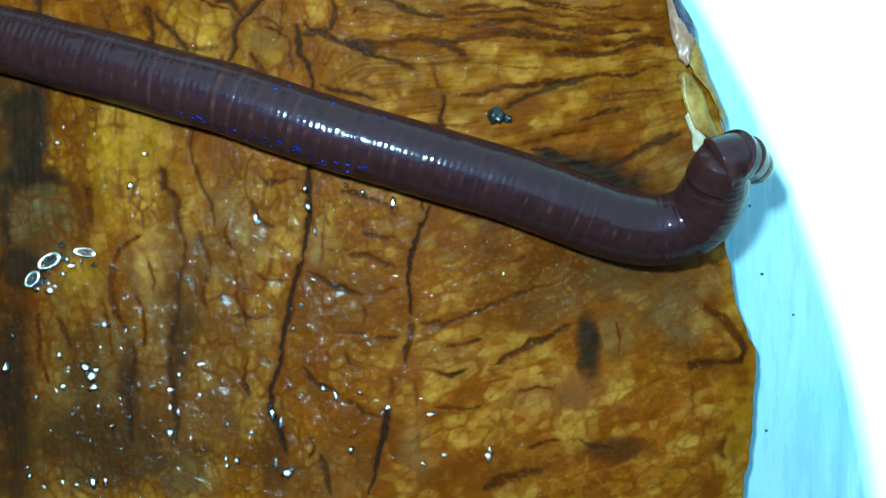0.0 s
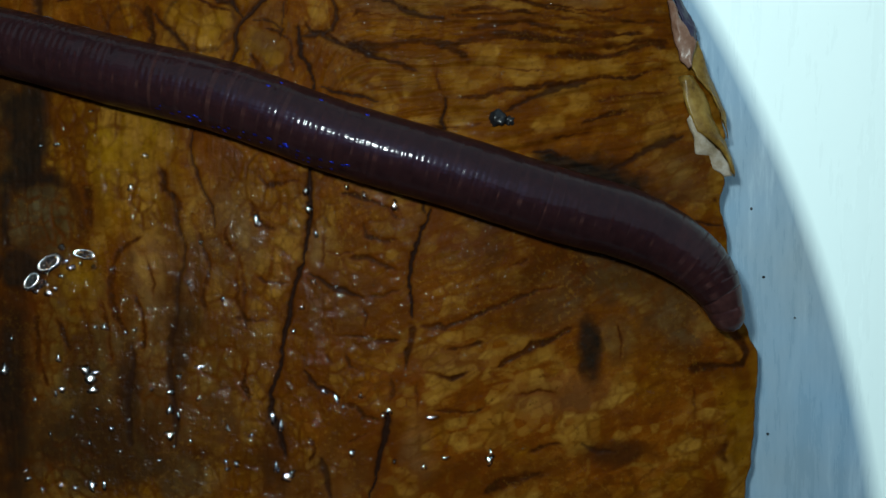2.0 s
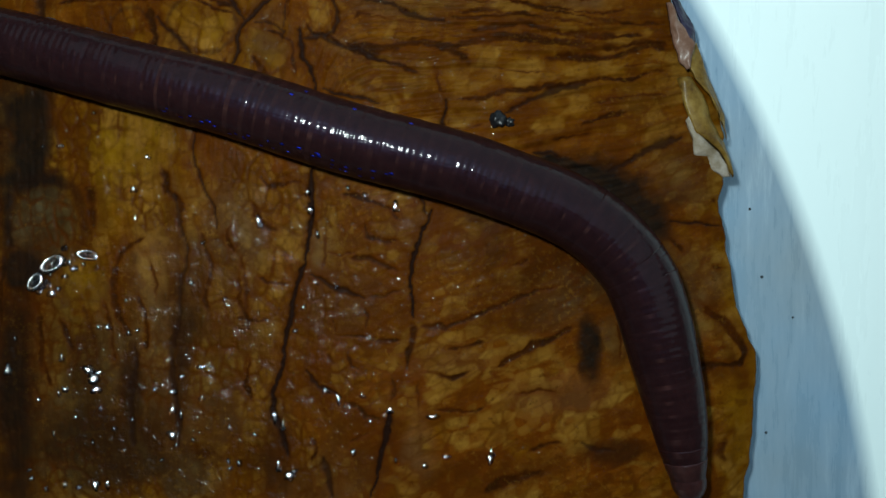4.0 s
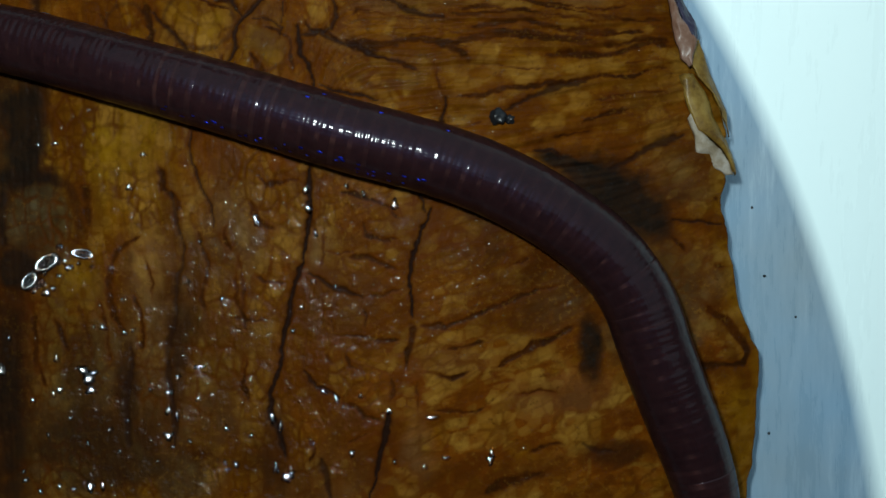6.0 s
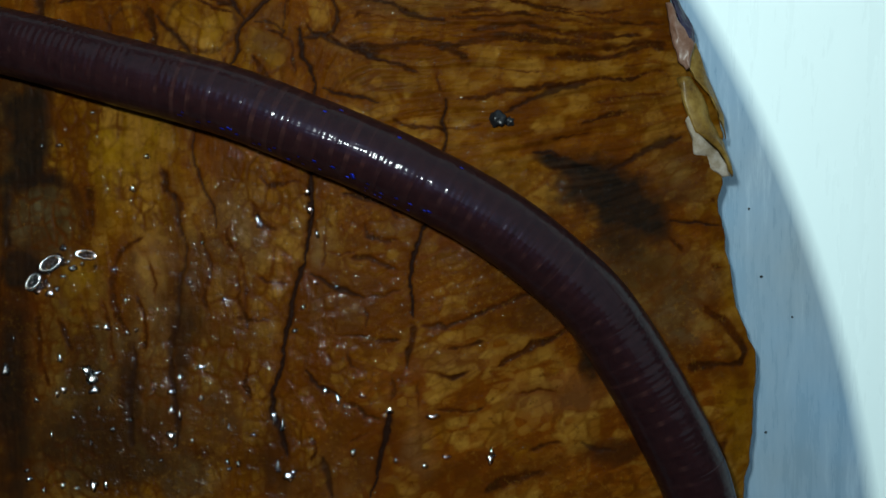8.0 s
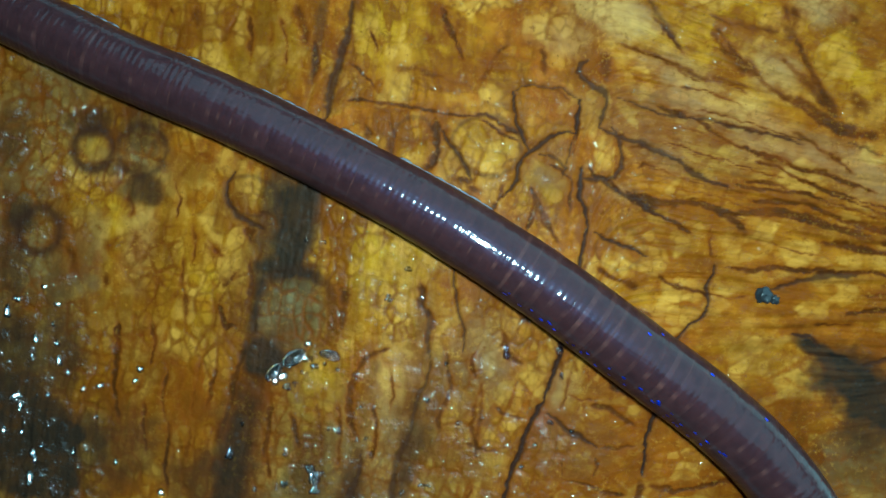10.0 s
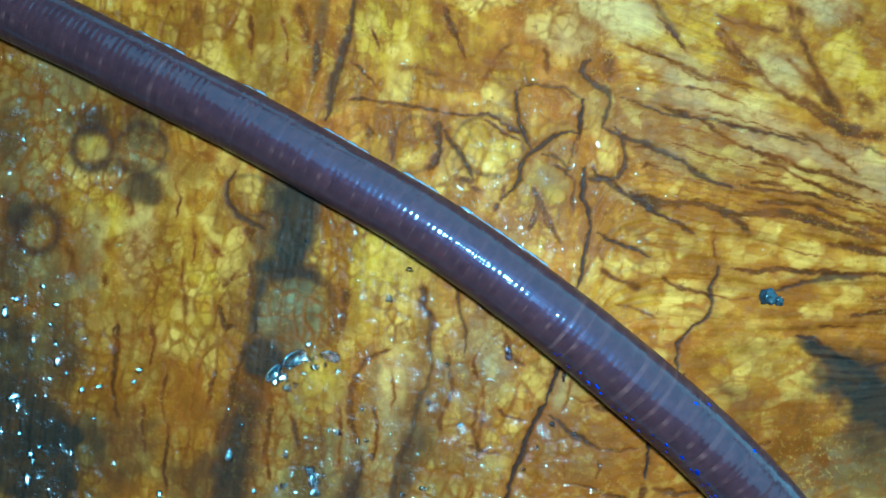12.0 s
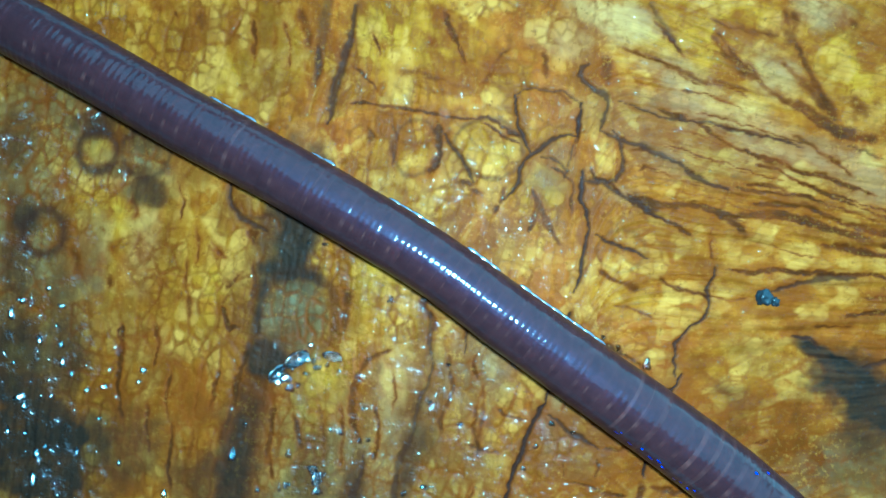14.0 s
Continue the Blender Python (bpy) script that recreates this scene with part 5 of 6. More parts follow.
def glint(x, y, rx, ry, lean_x, lean_y):
    """A thin uneven film of juice, rx by ry millimetres, tilted by these degrees to mirror the torch to the lens."""
    rx, ry = 1.3 * rx, 1.3 * ry
    bm = bmesh.new()
    sides, wave = 18, [dew.uniform(-0.3, 0.3) for _ in range(4)]
    loops = []
    for reach, h in ((0.45, 0.042), (0.8, 0.034), (0.95, 0.015), (1.0, -0.10)):
        loop = []
        for k in range(sides):
            a = 2 * math.pi * k / sides
            ragged = 1 + wave[0] * math.sin(2 * a + 1) + wave[1] * math.sin(3 * a) + 0.6 * wave[2] * math.sin(5 * a + 2)
            loop.append(bm.verts.new((reach * rx * ragged * math.cos(a) * MM, reach * ry * ragged * math.sin(a) * MM, h * MM)))
        loops.append(loop)
    top = bm.verts.new((0, 0, 0.044 * MM))
    for k in range(sides):
        j = (k + 1) % sides
        bm.faces.new((top, loops[0][k], loops[0][j]))
        for p, q in zip(loops, loops[1:]):
            bm.faces.new((p[k], q[k], q[j], p[j]))
    bm.faces.new(loops[-1][::-1])
    ob = part("water_drop", bm, WATER)
    z = HEIGHT[np.searchsorted(gy, y), np.searchsorted(gx, x)] + 0.05
    ob.matrix_world = pose(x * MM, y * MM, z * MM, -lean_y + dew.uniform(-1.5, 1.5), lean_x + dew.uniform(-1.5, 1.5), 0)
    tagged(ob, "clear glinting film of juice on the wet peel" if rx * ry > 0.04 else "tiny clear glinting film of juice on the wet peel", "water drop", group="water drops on the peel")


# highlights shaped as flat films, each turned towards torch and lens
glint(-22.60, -7.68, 0.36, 0.21, 19, 13)
glint(-22.25, -8.14, 0.29, 0.43, 19, 14)
glint(-22.14, -8.93, 0.25, 0.25, 19, 14)
glint(-21.99, -7.86, 0.21, 0.18, 18, 13)
glint(-27.89, -7.67, 0.18, 0.36, 24, 13)
glint(-27.46, -5.70, 0.11, 0.11, 23, 11)
glint(-24.40, -6.96, 0.14, 0.21, 21, 12)
glint(-24.12, -8.93, 0.18, 0.21, 20, 14)
glint(-24.58, -9.19, 0.11, 0.18, 21, 15)
glint(-25.95, -9.65, 0.14, 0.14, 22, 15)
glint(-21.42, -4.98, 0.21, 0.14, 18, 10)
glint(-19.55, -5.16, 0.14, 0.11, 16, 11)
glint(-21.99, -4.98, 0.11, 0.11, 18, 10)
glint(-20.09, -5.34, 0.14, 0.14, 17, 11)
glint(-17.21, -9.12, 0.32, 0.14, 14, 15)
glint(-15.31, -7.50, 0.32, 0.14, 12, 13)
glint(-15.42, -9.48, 0.14, 0.18, 12, 15)
glint(-17.29, -10.20, 0.14, 0.29, 14, 16)
glint(-16.75, -10.56, 0.11, 0.21, 13, 16)
glint(-17.29, -11.82, 0.29, 0.21, 14, 17)
glint(-16.74, -8.15, 0.14, 0.18, 13, 14)
glint(-17.04, -12.53, 0.11, 0.11, 14, 18)
glint(-10.74, -10.67, 0.18, 0.36, 7, 16)
glint(-10.20, -11.17, 0.11, 0.36, 7, 17)
glint(-13.62, -11.35, 0.14, 0.14, 10, 17)
glint(-12.07, -11.82, 0.14, 0.14, 8, 17)
glint(-13.73, -13.54, 0.14, 0.14, 10, 19)
glint(-13.62, -13.98, 0.14, 0.11, 10, 19)
glint(-13.01, -13.62, 0.18, 0.14, 9, 19)
glint(-10.49, -13.80, 0.14, 0.32, 7, 19)
glint(-9.77, -14.41, 0.32, 0.25, 6, 20)
glint(-9.49, -14.16, 0.14, 0.14, 6, 20)
glint(-6.68, -9.48, 0.18, 0.29, 3, 15)
glint(-7.50, -9.05, 0.21, 0.14, 4, 15)
glint(-3.37, -10.20, 0.21, 0.29, -1, 16)
glint(-3.73, -10.56, 0.14, 0.14, -0, 16)
glint(-0.67, -10.67, 0.32, 0.14, -4, 16)
glint(3.03, -13.34, 0.21, 0.29, -7, 19)
glint(0.23, -13.26, 0.21, 0.11, -5, 19)
glint(-5.71, -12.90, 0.14, 0.21, 2, 18)
glint(-4.63, -10.92, 0.11, 0.11, 1, 16)
glint(-1.14, -13.80, 0.14, 0.14, -3, 19)
glint(-8.65, 3.64, 0.14, 0.21, 5, 1)
glint(-8.47, 2.49, 0.21, 0.21, 5, 3)
glint(-11.81, 1.85, 0.18, 0.32, 8, 3)
glint(-11.63, 1.56, 0.11, 0.18, 8, 4)
glint(-3.00, 2.74, 0.21, 0.29, -1, 2)
glint(-4.98, 3.46, 0.14, 0.14, 1, 2)
glint(-6.06, 3.93, 0.14, 0.11, 2, 1)
glint(-8.22, -2.11, 0.21, 0.11, 4, 7)
glint(-6.78, -2.40, 0.11, 0.11, 3, 8)
glint(-8.94, -3.73, 0.14, 0.14, 5, 9)
glint(-8.04, 0.95, 0.14, 0.18, 4, 4)
glint(-19.72, 3.83, 0.18, 0.18, 16, 1)
glint(-22.23, 8.68, 0.11, 0.11, 19, -4)
glint(-24.39, 6.60, 0.18, 0.11, 21, -2)
glint(-25.47, 6.53, 0.11, 0.11, 22, -2)
glint(-18.82, 5.88, 0.21, 0.11, 15, -1)
glint(-13.97, -3.19, 0.14, 0.14, 10, 9)
glint(-20.19, -3.25, 0.11, 0.11, 17, 9)
glint(-16.13, -2.11, 0.14, 0.11, 13, 7)
glint(-15.41, 0.41, 0.11, 0.11, 12, 5)
glint(-22.25, -15.05, 0.18, 0.36, 19, 20)
glint(-21.53, -15.05, 0.14, 0.29, 18, 20)
glint(-26.39, -14.69, 0.14, 0.14, 22, 20)
glint(-26.57, -14.15, 0.11, 0.11, 23, 19)
glint(-24.23, -15.05, 0.11, 0.21, 21, 20)
glint(-25.49, -15.41, 0.14, 0.11, 22, 21)
glint(-23.33, -15.23, 0.14, 0.14, 20, 21)
glint(-9.48, -5.24, 0.14, 0.14, 6, 11)
glint(-23.50, -1.20, 0.25, 0.14, 20, 7)
glint(-23.86, -0.84, 0.11, 0.18, 20, 6)
glint(-22.96, -0.95, 0.11, 0.11, 19, 6)
glint(-25.01, -2.82, 0.29, 0.18, 21, 8)
glint(-24.58, -2.53, 0.14, 0.14, 21, 8)
glint(-24.15, -1.74, 0.18, 0.11, 20, 7)
glint(-20.99, -11.45, 0.14, 0.14, 17, 17)
glint(-21.89, -10.19, 0.11, 0.11, 18, 16)
glint(-19.91, -10.91, 0.11, 0.11, 16, 16)
glint(-18.47, -8.94, 0.11, 0.11, 15, 14)
glint(-22.43, -12.35, 0.11, 0.14, 19, 18)
glint(-20.45, -12.89, 0.11, 0.11, 17, 18)
glint(-17.94, -13.43, 0.11, 0.11, 14, 19)
glint(-23.51, -10.73, 0.11, 0.11, 20, 16)
glint(-24.95, -11.81, 0.11, 0.11, 21, 17)
glint(-15.96, -12.18, 0.14, 0.11, 12, 18)
glint(-5.17, -9.30, 0.14, 0.14, 1, 15)
glint(-6.25, -10.02, 0.14, 0.11, 2, 16)
glint(-3.01, -13.44, 0.11, 0.11, -1, 19)
glint(3.10, -12.91, 0.14, 0.21, -8, 18)
glint(-43.46, -1.33, 0.21, 0.29, 29, 11)
glint(-41.38, -2.70, 0.18, 0.21, 28, 13)
glint(-41.88, -6.45, 0.29, 0.25, 28, 16)
glint(-41.61, -6.95, 0.18, 0.25, 28, 17)
glint(-39.71, -3.86, 0.18, 0.25, 26, 14)
glint(-39.99, -2.74, 0.14, 0.14, 26, 13)
glint(-40.18, -11.44, 0.21, 0.36, 27, 21)
glint(-40.29, -9.82, 0.18, 0.29, 27, 20)
glint(-40.10, -10.22, 0.14, 0.21, 27, 20)
glint(-43.16, -0.40, 0.11, 0.14, 29, 10)
glint(-42.89, -0.42, 0.14, 0.18, 29, 10)
glint(-41.37, 0.66, 0.18, 0.14, 28, 9)
glint(-40.35, -0.32, 0.21, 0.14, 27, 10)
glint(-36.78, -4.89, 0.18, 0.18, 24, 15)
glint(-37.87, -5.34, 0.14, 0.18, 25, 15)
glint(-34.48, -3.44, 0.18, 0.18, 22, 13)
glint(-34.63, -4.20, 0.14, 0.14, 22, 14)
glint(-42.39, -8.74, 0.14, 0.21, 29, 19)
glint(-37.80, -9.36, 0.14, 0.21, 25, 19)
glint(-35.02, -9.57, 0.14, 0.14, 22, 19)
glint(-31.83, -10.99, 0.21, 0.18, 19, 21)
glint(-41.22, -8.71, 0.11, 0.14, 28, 19)
glint(-39.82, -9.36, 0.11, 0.14, 26, 19)
glint(-39.05, -4.47, 0.11, 0.14, 26, 14)
glint(-40.04, -6.11, 0.11, 0.14, 27, 16)
glint(-42.73, -4.41, 0.11, 0.11, 29, 14)
glint(-40.48, -1.62, 0.11, 0.11, 27, 11)
glint(-36.77, -6.97, 0.11, 0.11, 24, 17)
glint(-24.36, -0.84, 0.32, 0.32, 11, 11)
glint(-25.38, -2.24, 0.29, 0.29, 12, 13)
glint(-25.89, -2.48, 0.29, 0.25, 12, 13)
glint(-25.14, -1.54, 0.14, 0.14, 11, 12)
glint(-23.56, -1.24, 0.21, 0.14, 10, 12)
glint(-24.24, 0.09, 0.18, 0.18, 10, 10)
glint(-22.11, -1.16, 0.14, 0.11, 8, 12)

# ---- the earthworm: a chain of stiff rings on a bending line ----
COUNT, PITCH = 132, 0.8
LENGTH = COUNT * PITCH
TAIL = [(-118, 39.4, 0.5), (-95, 34.8, 1.0), (-73.5, 27.8, 1.9), (-51.6, 18.3, 2.0), (-41.7, 16.0, 2.0), (-35.9, 14.6, 2.0)]
lines = {}


def path(t, *points):
    """The worm's middle line at t seconds, from its tail to its head, in millimetres."""
    pts = np.array([q for q in TAIL if q[0] < points[0][0] - 4] + list(points))
    k = len(pts)
    pad = np.vstack([2 * pts[0] - pts[1], pts, 2 * pts[-1] - pts[-2]])
    fine = []
    for i in range(k - 1):
        a, b, c, d = pad[i:i + 4]
        for s in np.linspace(0, 1, 16, endpoint=False):
            fine.append(0.5 * (2 * b + (c - a) * s + (2 * a - 5 * b + 4 * c - d) * s ** 2 + (3 * b - a - 3 * c + d) * s ** 3))
    fine = np.array(fine + [pts[-1]])
    arc = np.r_[0, np.cumsum(np.linalg.norm(np.diff(fine, axis=0), axis=1))]
    lines[t] = (fine, arc)


path(0, (-26.9, 12.8, 2), (-23.5, 11.9, 2), (-20, 11, 2), (-16.5, 10, 2), (-13.1, 9.1, 2), (-9.6, 7.9, 2), (-6.2, 6.8, 2), (-2.7, 5.8, 2), (0.7, 4.8, 2), (4.1, 3.8, 2), (7.6, 2.5, 2), (10.7, 1.4, 2), (13.3, 1, 2.2), (15.3, 1.7, 3), (15.9, 3.3, 4.5), (15.8, 4.6, 6), (16.7, 5.0, 6.1), (17.8, 4.7, 5.2))
path(0.4, (-26.8, 12.7, 2), (-19.9, 10.9, 2), (-13, 9.1, 2), (-6.1, 6.7, 2), (0.8, 4.9, 2), (4.2, 3.9, 2), (7.6, 2.8, 2), (11, 2.2, 2), (13.5, 2.2, 2.5), (15.1, 3.3, 4), (15.7, 4.2, 6), (16.8, 3.4, 6), (18.4, 2, 5), (20, 0.5, 4))
path(0.8, (-26.8, 12.7, 2), (-19.9, 11, 2), (-13, 9.1, 2), (-6.1, 6.7, 2), (0.8, 4.9, 2), (4.2, 4, 2), (7.6, 3.1, 2), (11, 2.5, 2), (13.5, 2.7, 2.8), (15.1, 3.2, 4.2), (16.2, 3.5, 5.2), (17.6, 1.6, 5), (19.5, -0.9, 4), (21.2, -3.7, 3))
path(1.1, (-26.8, 12.7, 2), (-19.9, 11, 2), (-13, 9.1, 2), (-6.2, 6.8, 2), (0.7, 4.9, 2), (4.1, 4, 2), (7.6, 3.1, 2), (11, 2.5, 2), (14.3, 2.3, 2.5), (16.4, 2.1, 3.4), (18, 1, 3.5), (19.2, -0.3, 3), (20.2, -1.6, 2.5))
path(1.5, (-27, 12.8, 2), (-20.1, 11, 2), (-13.2, 9.2, 2), (-6.3, 6.8, 2), (0.6, 4.9, 2), (4, 3.9, 2), (7.4, 2.9, 2), (10.2, 2.2, 2), (12.6, 1.4, 2), (14.9, 0.1, 2.2), (16.9, -1.6, 2.4), (18.3, -3.3, 2.4), (19.5, -5, 2.2))
path(2, (-26.9, 12.7, 2), (-20, 10.9, 2), (-13.1, 9.2, 2), (-6.3, 6.8, 2), (0.6, 4.8, 2), (4, 3.7, 2), (7.5, 2.6, 2), (10.9, 1.7, 2), (13.6, 0.5, 2.2), (15.5, -0.9, 2.5), (16.5, -2.2, 2.6), (17.1, -3.6, 2.6))
path(2.5, (-26.9, 12.7, 2), (-20, 11, 2), (-13.1, 9.2, 2), (-6.3, 6.9, 2), (0.6, 4.7, 2), (4, 3.7, 2), (7.5, 2.7, 2), (10.2, 2, 2.2), (12.2, 1.5, 2.5), (13.5, 0.95, 2.8), (14.6, 0.2, 3.1))
path(2.9, (-27.1, 12.8, 2), (-20.2, 11.1, 2), (-13.2, 9.2, 2), (-6.3, 7, 2), (0.6, 4.8, 2), (4, 3.9, 2), (7.5, 2.9, 2), (10.2, 2, 2.2), (12.2, 0.4, 2.6), (13.1, -1.6, 3), (13.4, -3.6, 3.2), (13.3, -5.2, 3.2))
path(3.2, (-27.1, 12.8, 2), (-20.2, 11, 2), (-13.3, 9.2, 2), (-6.3, 6.9, 2), (0.6, 4.9, 2), (4, 4, 2), (7.5, 3.1, 2), (10.2, 1.8, 2), (12.2, 0, 2.4), (13.1, -2.3, 2.8), (13.7, -5.1, 3.2), (14.5, -8.4, 3.2))
path(4.2, (-27, 12.8, 2), (-20.1, 11, 2), (-13.2, 9.2, 2), (-6.3, 7, 2), (0.6, 5.2, 2), (4, 4, 2), (7.5, 2.5, 2), (10.2, 0.6, 2), (12.1, -2, 2), (13.1, -4.9, 2), (14, -8.6, 2), (14.7, -12, 2), (15.2, -15.4, 2))
path(5.3, (-26.9, 12.8, 2), (-20, 11.1, 2), (-13.2, 9.2, 2), (-6.3, 7, 2), (-2.9, 6.3, 2), (0.6, 5.3, 2), (4, 3.9, 2), (7.4, 2.2, 2), (10.2, 0.2, 2), (11.9, -2.2, 2), (12.9, -4.8, 2), (13.9, -8.2, 2), (14.6, -12, 2), (15.1, -15.4, 2), (15.2, -19.6, 2), (14.9, -23.4, 2))
path(6, (-26.8, 12.8, 2), (-19.9, 11, 2), (-13.1, 9.1, 2), (-6.2, 7, 2), (-2.8, 6.1, 2), (0.6, 5.1, 2), (4, 3.7, 2), (7.4, 1.7, 2), (10.1, -0.5, 2), (11.9, -3.1, 2), (13, -6.2, 2), (14.2, -9.4, 2), (15.3, -12.3, 2), (16.2, -15.4, 2), (16.8, -19.2, 2), (16.7, -23.3, 2), (16.3, -26, 2))
path(6.5, (-26.9, 12.8, 2), (-20, 11, 2), (-13.1, 9.1, 2), (-6.3, 6.9, 2), (-2.8, 6.1, 2), (0.6, 5.1, 2), (4, 3.6, 2), (7.4, 1.7, 2), (10.2, -0.4, 2), (11.9, -2.8, 2), (13.1, -5.7, 2), (14.3, -8.9, 2), (15.4, -12.4, 2), (16.2, -15.4, 2), (16.7, -19.2, 2), (16.5, -23.4, 2), (16, -27.8, 2))
path(7.5, (-27.1, 12.8, 2), (-20.2, 11, 2), (-13.3, 9.2, 2), (-6.3, 6.8, 2), (-3.9, 6.1, 2), (-0.8, 4.7, 2), (3.1, 2.9, 2), (7.1, 0, 2), (10.2, -2.9, 2), (12.2, -6, 2), (14, -9.1, 2), (15.3, -12.7, 2), (15.9, -15.5, 2), (16.1, -19.3, 2), (15.6, -24.5, 2), (14.7, -29.7, 2))
path(7.9, (-27.1, 12.8, 2), (-20.2, 11, 2), (-13.3, 9.2, 2), (-7.7, 7.1, 2), (-3.9, 5.6, 2), (-0.5, 4, 2), (2.8, 2.2, 2), (6.1, -0.2, 2), (9.5, -3.3, 2), (12.4, -7.8, 2), (14.5, -11.7, 2), (15.9, -15.2, 2), (16.4, -19.3, 2), (16.1, -24.5, 2), (15.1, -30.7, 2))
path(8.5, (-35.8, 14.1, 2), (-28.9, 13.2, 2), (-23.8, 12.2, 2), (-15.9, 9.7, 2), (-9.1, 7.1, 2), (-2.4, 3.7, 2), (4.3, -0.3, 2), (7.8, -3.5, 2), (11.2, -7.5, 2), (14.4, -13.3, 2), (15.9, -17.3, 2), (16.6, -21.7, 2), (16.3, -28.4, 2))
path(9, (-42.3, 16.9, 2), (-34.5, 14.8, 2), (-29.6, 13.7, 2), (-24.9, 12.3, 2), (-17.8, 9.8, 2), (-10.6, 7, 2), (-3.4, 3.6, 2), (1.9, 1.2, 2), (4.8, -0.5, 2), (7.9, -3.1, 2), (10.7, -6.6, 2), (12.9, -10.1, 2), (14.7, -14.1, 2), (15.9, -18.9, 2), (16.4, -25.9, 2))
path(9.2, (-46.2, 17.6, 2), (-39.7, 15.4, 2), (-32.1, 13.8, 2), (-25, 11.9, 2), (-18, 9.8, 2), (-10.7, 6.9, 2), (-3.3, 3.2, 2), (1.1, 1.3, 2), (4.9, -0.8, 2), (8.1, -3.8, 2), (10.4, -7.3, 2), (12.3, -11.1, 2), (13.6, -16, 2), (14.3, -23.4, 2))
path(11.3, (-51.6, 18.3, 2), (-46, 16.7, 2), (-41.7, 16, 2), (-35.9, 14.6, 2), (-28.8, 12.7, 2), (-21.4, 10.3, 2), (-14.2, 7.6, 2), (-6.7, 4.2, 2), (-1.4, 1.3, 2), (2.3, -1.4, 2), (5.6, -4.2, 2), (8.6, -7.5, 2), (11.2, -11.9, 2), (13.4, -20.3, 2))
path(12.5, (-51.1, 19.4, 2), (-45.6, 17.8, 2), (-40.8, 16.2, 2), (-35.9, 14.6, 2), (-29.9, 12.7, 2), (-24.6, 10.8, 2), (-19, 8.8, 2), (-13.6, 6.3, 2), (-8.4, 3.5, 2), (-3.2, 0.4, 2), (2, -2.6, 2), (6.3, -5.7, 2), (9.8, -9.6, 2), (12.3, -13.9, 2), (14.4, -21.5, 2))
path(14, (-51.8, 18.7, 2), (-45.1, 16.4, 2), (-39.8, 14.6, 2), (-34.2, 12.6, 2), (-28.1, 10.6, 2), (-22.8, 8.7, 2), (-17.6, 6.7, 2), (-12.2, 4.1, 2), (-6.7, 1.5, 2), (-1, -1.2, 2), (3.7, -3.7, 2), (7.7, -6.3, 2), (11.1, -9.9, 2), (14, -14.3, 2), (16.7, -23.2, 2))


def on_line(t, g):
    """Points at the arc lengths g of the line of one key time; past its end it goes straight on."""
    fine, arc = lines[t]
    p = np.stack([np.interp(g, arc, fine[:, k]) for k in range(3)], 1) - (0, 0, 0.42)
    end = fine[-1] - fine[-4]
    end /= np.linalg.norm(end)
    return p + np.maximum(g - arc[-1], 0)[:, None] * end


MOMENTS = sorted(lines)
FRONT = 42.0
base = lines[0][1][-1] - LENGTH


def placed(t):
    """The middles of all ring ends at t, from the head back."""
    crept = np.interp(t, (0, 7.6, 9.2, 11.3, 12.5, 14), (0, 0, 3.0, 7.5, 10, 14.4))
    heads = [k for k in MOMENTS if k <= 4.3]
    if t <= 4.2:
        head_at = np.interp(t, heads, [lines[k][1][-1] for k in heads])
    else:
        head_at = base + LENGTH - FRONT + crept + FRONT * np.interp(t, (4.2, 5.3, 7, 9.2, 14), (stretch_then, 1.22, 1.27, 1.27, 1.2))
    d = np.arange(COUNT + 1) * PITCH
    back = base + crept + LENGTH - d
    k = (head_at - (base + crept + LENGTH - FRONT)) / FRONT
    g = np.where(d < FRONT, head_at - d * k, back)
    i = max(j for j, v in enumerate(MOMENTS) if v <= t)
    j = min(i + 1, len(MOMENTS) - 1)
    s = 0 if i == j else (t - MOMENTS[i]) / (MOMENTS[j] - MOMENTS[i])
    return on_line(MOMENTS[i], g) * (1 - s) + on_line(MOMENTS[j], g) * s


stretch_then = (lines[4.2][1][-1] - (base + LENGTH - FRONT)) / FRONT


def girth(d):
    """Radius d millimetres behind the tip of the head."""
    r = 2.24 - 0.24 * min(max((d - 34) / 20, 0), 1)
    if d < 12:
        r *= 0.40 + 0.60 * math.sin(math.pi / 2 * (d / 12) ** 0.64)
    tail = LENGTH - d
    if tail < 22:
        r *= 0.35 + 0.65 * math.sin(math.pi / 2 * tail / 22)
    return r


def ring_mesh(r0, r1, pitch):
    """One body ring along z: a rounded band that dips to a furrow half a pitch from its middle and runs on inside its neighbours."""
    bm = bmesh.new()
    sides, steps = 40, 14
    loops = []
    for k in range(steps + 1):
        u = (k / steps * 2 - 1) * 2
        r = (r0 + (r1 - r0) * (u + 2) / 4) - 0.003 * u * u - 0.0013 * u ** 4
        loops.append([bm.verts.new((r * MM * math.cos(2 * math.pi * a / sides), r * MM * math.sin(2 * math.pi * a / sides), u * pitch / 2 * MM)) for a in range(sides)])
    for a, b in zip(loops, loops[1:]):
        for k in range(sides):
            j = (k + 1) % sides
            bm.faces.new((a[k], a[j], b[j], b[k]))
    bm.faces.new(loops[0][::-1])
    bm.faces.new(loops[-1])
    return bm


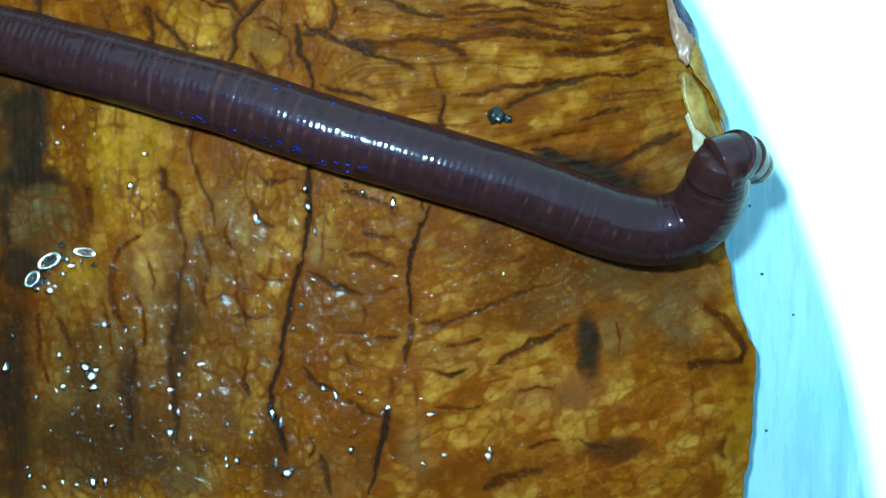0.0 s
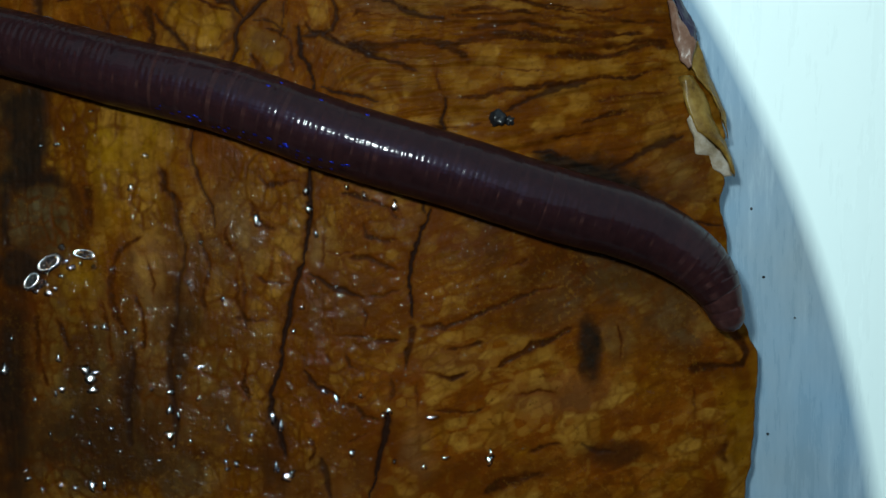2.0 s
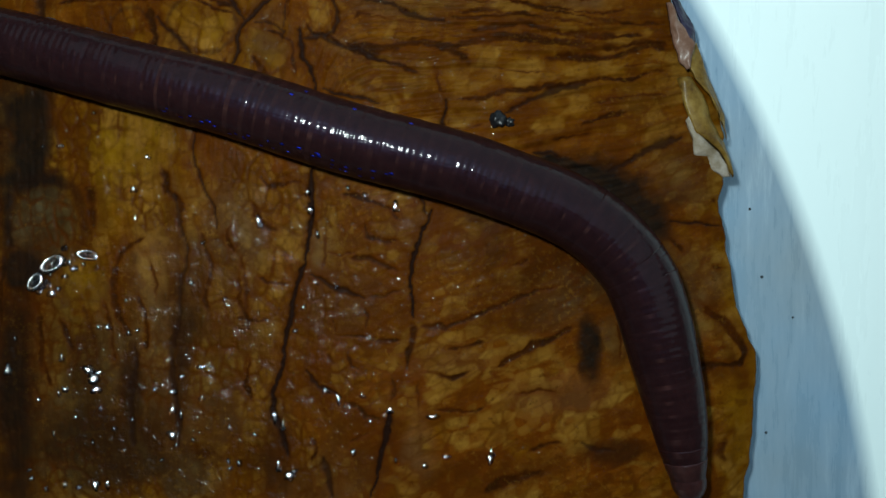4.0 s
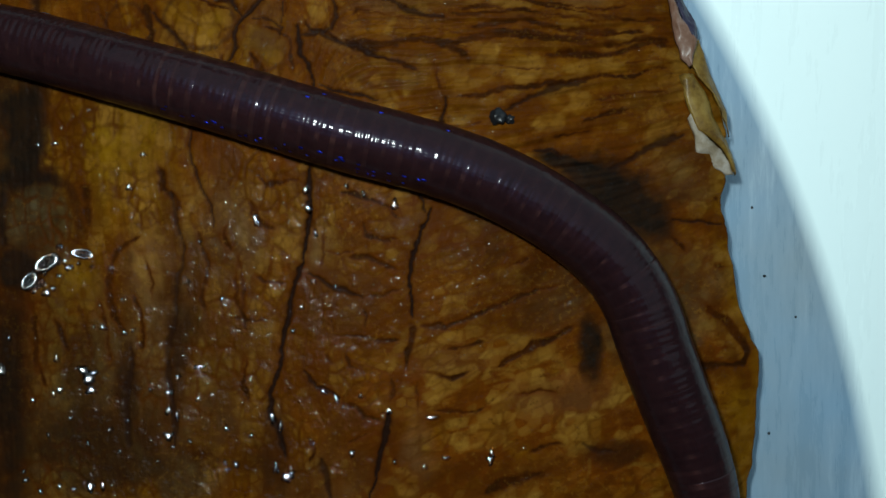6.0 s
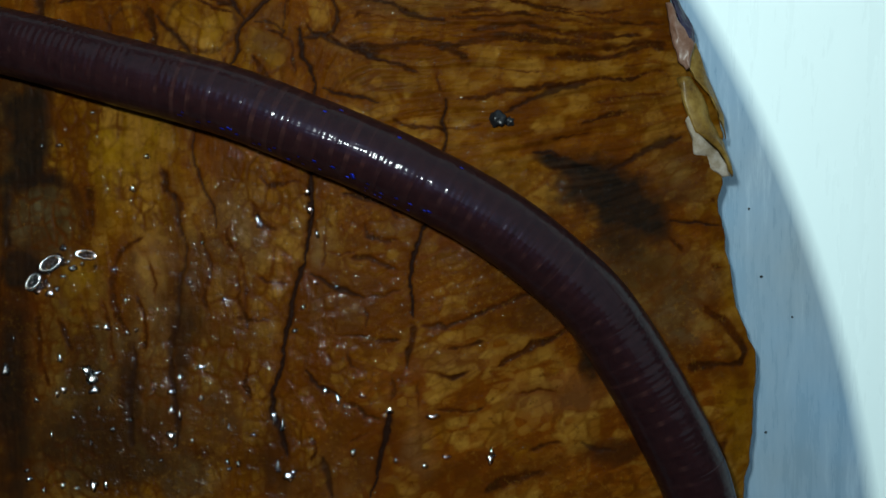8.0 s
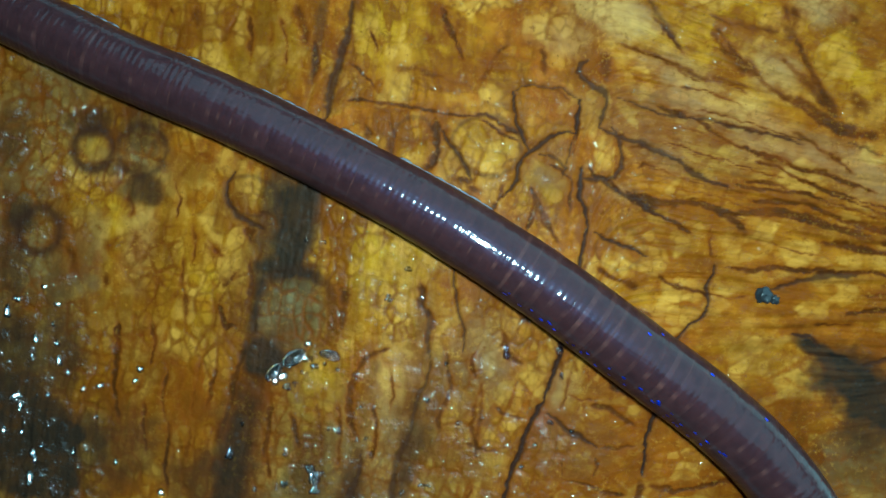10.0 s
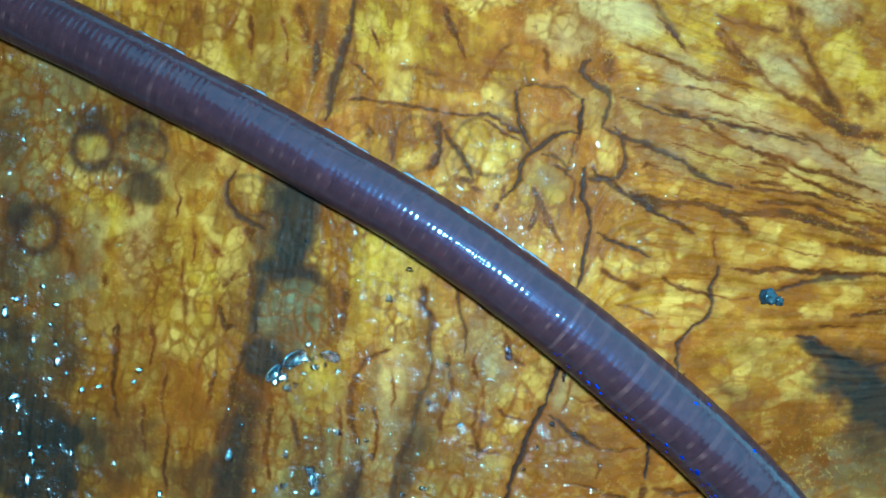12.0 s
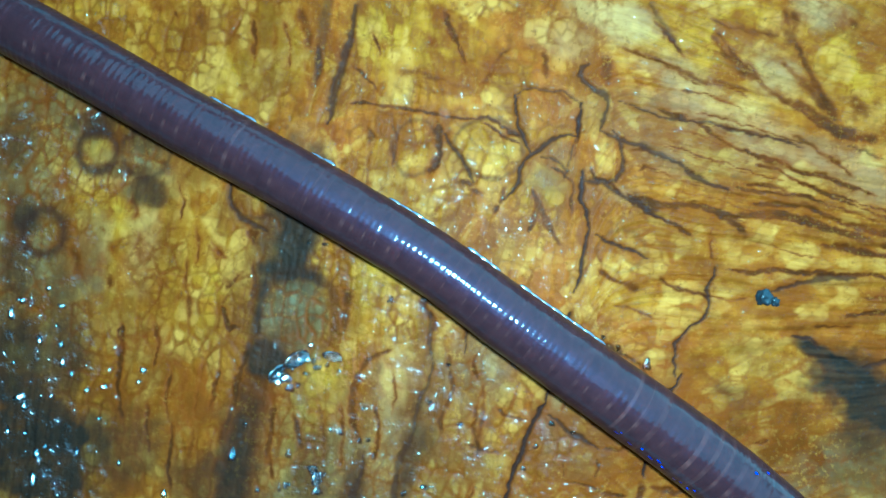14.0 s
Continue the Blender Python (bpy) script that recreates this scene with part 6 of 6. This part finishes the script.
worm = new("earthworm")
tagged(worm, "moist dark reddish-purple earthworm with ringed body crawling over the peel", "earthworm")
segments = []
for i in range(COUNT):
    d = (i + 0.5) * PITCH
    plump = 1 + random.uniform(-0.006, 0.006)
    behind, ahead = girth(d + PITCH), girth(max(d - PITCH, 0.05))
    segments.append(part("segment", ring_mesh(plump * behind, plump * ahead, PITCH), TIP if i < 1 else HEAD if i < 8 else WORM, worm))
# thin runs of slime along the body's edge
for first, last in ((70, 73), (54, 61), (64, 66), (86, 89), (79, 80)):
    for i in range(first, last + 1):
        bm = bmesh.new()
        bmesh.ops.create_uvsphere(bm, u_segments=12, v_segments=10, radius=1.0)
        thick = random.uniform(0.7, 1.15)
        for v in bm.verts:
            v.co = Vector((v.co.x * 0.17 * thick, v.co.y * 0.08, v.co.z * 0.5)) * MM
        slime = part("slime", bm, SLIME, segments[i], "thin wet glint of slime")
        slime.location = (1.0 * girth(i * PITCH) * MM, -0.28 * girth(i * PITCH) * MM, 0)
# blue metal flecks added for the cuticle's sheen, along both flanks behind the head
for first, last, turns in ((34, 50, (138, 148, 156)), (33, 44, (38, 46, 54))):
    for i in range(first, last + 1):
        for _ in range(random.choice((1, 2, 2, 3) if turns[0] > 90 else (0, 0, 1))):
            a = radians(random.choice(turns) + random.uniform(-4, 4))
            bm = bmesh.new()
            bmesh.ops.create_uvsphere(bm, u_segments=8, v_segments=6, radius=1.0)
            wide, long = random.uniform(0.05, 0.11), random.uniform(0.08, 0.2)
            for v in bm.verts:
                v.co = Vector((v.co.x * 0.03, v.co.y * wide, v.co.z * long)) * MM
            bmesh.ops.rotate(bm, verts=bm.verts[:], cent=(0, 0, 0), matrix=Matrix.Rotation(a, 3, "Z"))
            fleck = part("blue_sheen", bm, IRIDESCENT, segments[i], "blue metallic fleck standing in for the cuticle's iridescent sheen")
            reach = girth(i * PITCH) * 0.995 * MM
            fleck.location = (reach * math.cos(a), reach * math.sin(a), random.uniform(-0.4, 0.4) * PITCH * MM)
bm = bmesh.new()
bmesh.ops.create_uvsphere(bm, u_segments=28, v_segments=16, radius=girth(0.3) * MM)
for v in bm.verts:
    v.co.z *= 1.3
snout = part("snout", bm, TIP, worm, "pale pink pointed snout")


def ring_poses(t):
    ends = placed(t)
    poses = []
    for a, b in zip(ends, ends[1:]):
        ahead = Vector(a - b).normalized()
        side = Vector((0, 0, 1)).cross(ahead)
        if side.length < 0.05:
            side = Vector((0, 1, 0))
        side.normalize()
        up = ahead.cross(side)
        m = Matrix((side, up, ahead)).transposed().to_4x4()
        m.translation = Vector((a + b) / 2) * MM
        poses.append(m)
    tip = poses[0].copy()
    tip.translation = Vector(ends[0]) * MM
    return poses, tip


def motions():
    times = sorted(set(MOMENTS) | {0.2, 0.6, 1.3, 1.75, 2.25, 2.7, 3.7, 4.7, 7.0, 8.2, 8.3, 8.7, 9.7, 10.2, 10.75, 11.9, 13.0, 13.5})
    rows = [[] for _ in segments]
    tips = []
    for t in times:
        poses, tip = ring_poses(t)
        for row, m in zip(rows, poses):
            row.append((t, m))
        tips.append((t, tip))
    for ob, row in zip(segments, rows):
        walk(ob, row)
    walk(snout, tips)


motions()
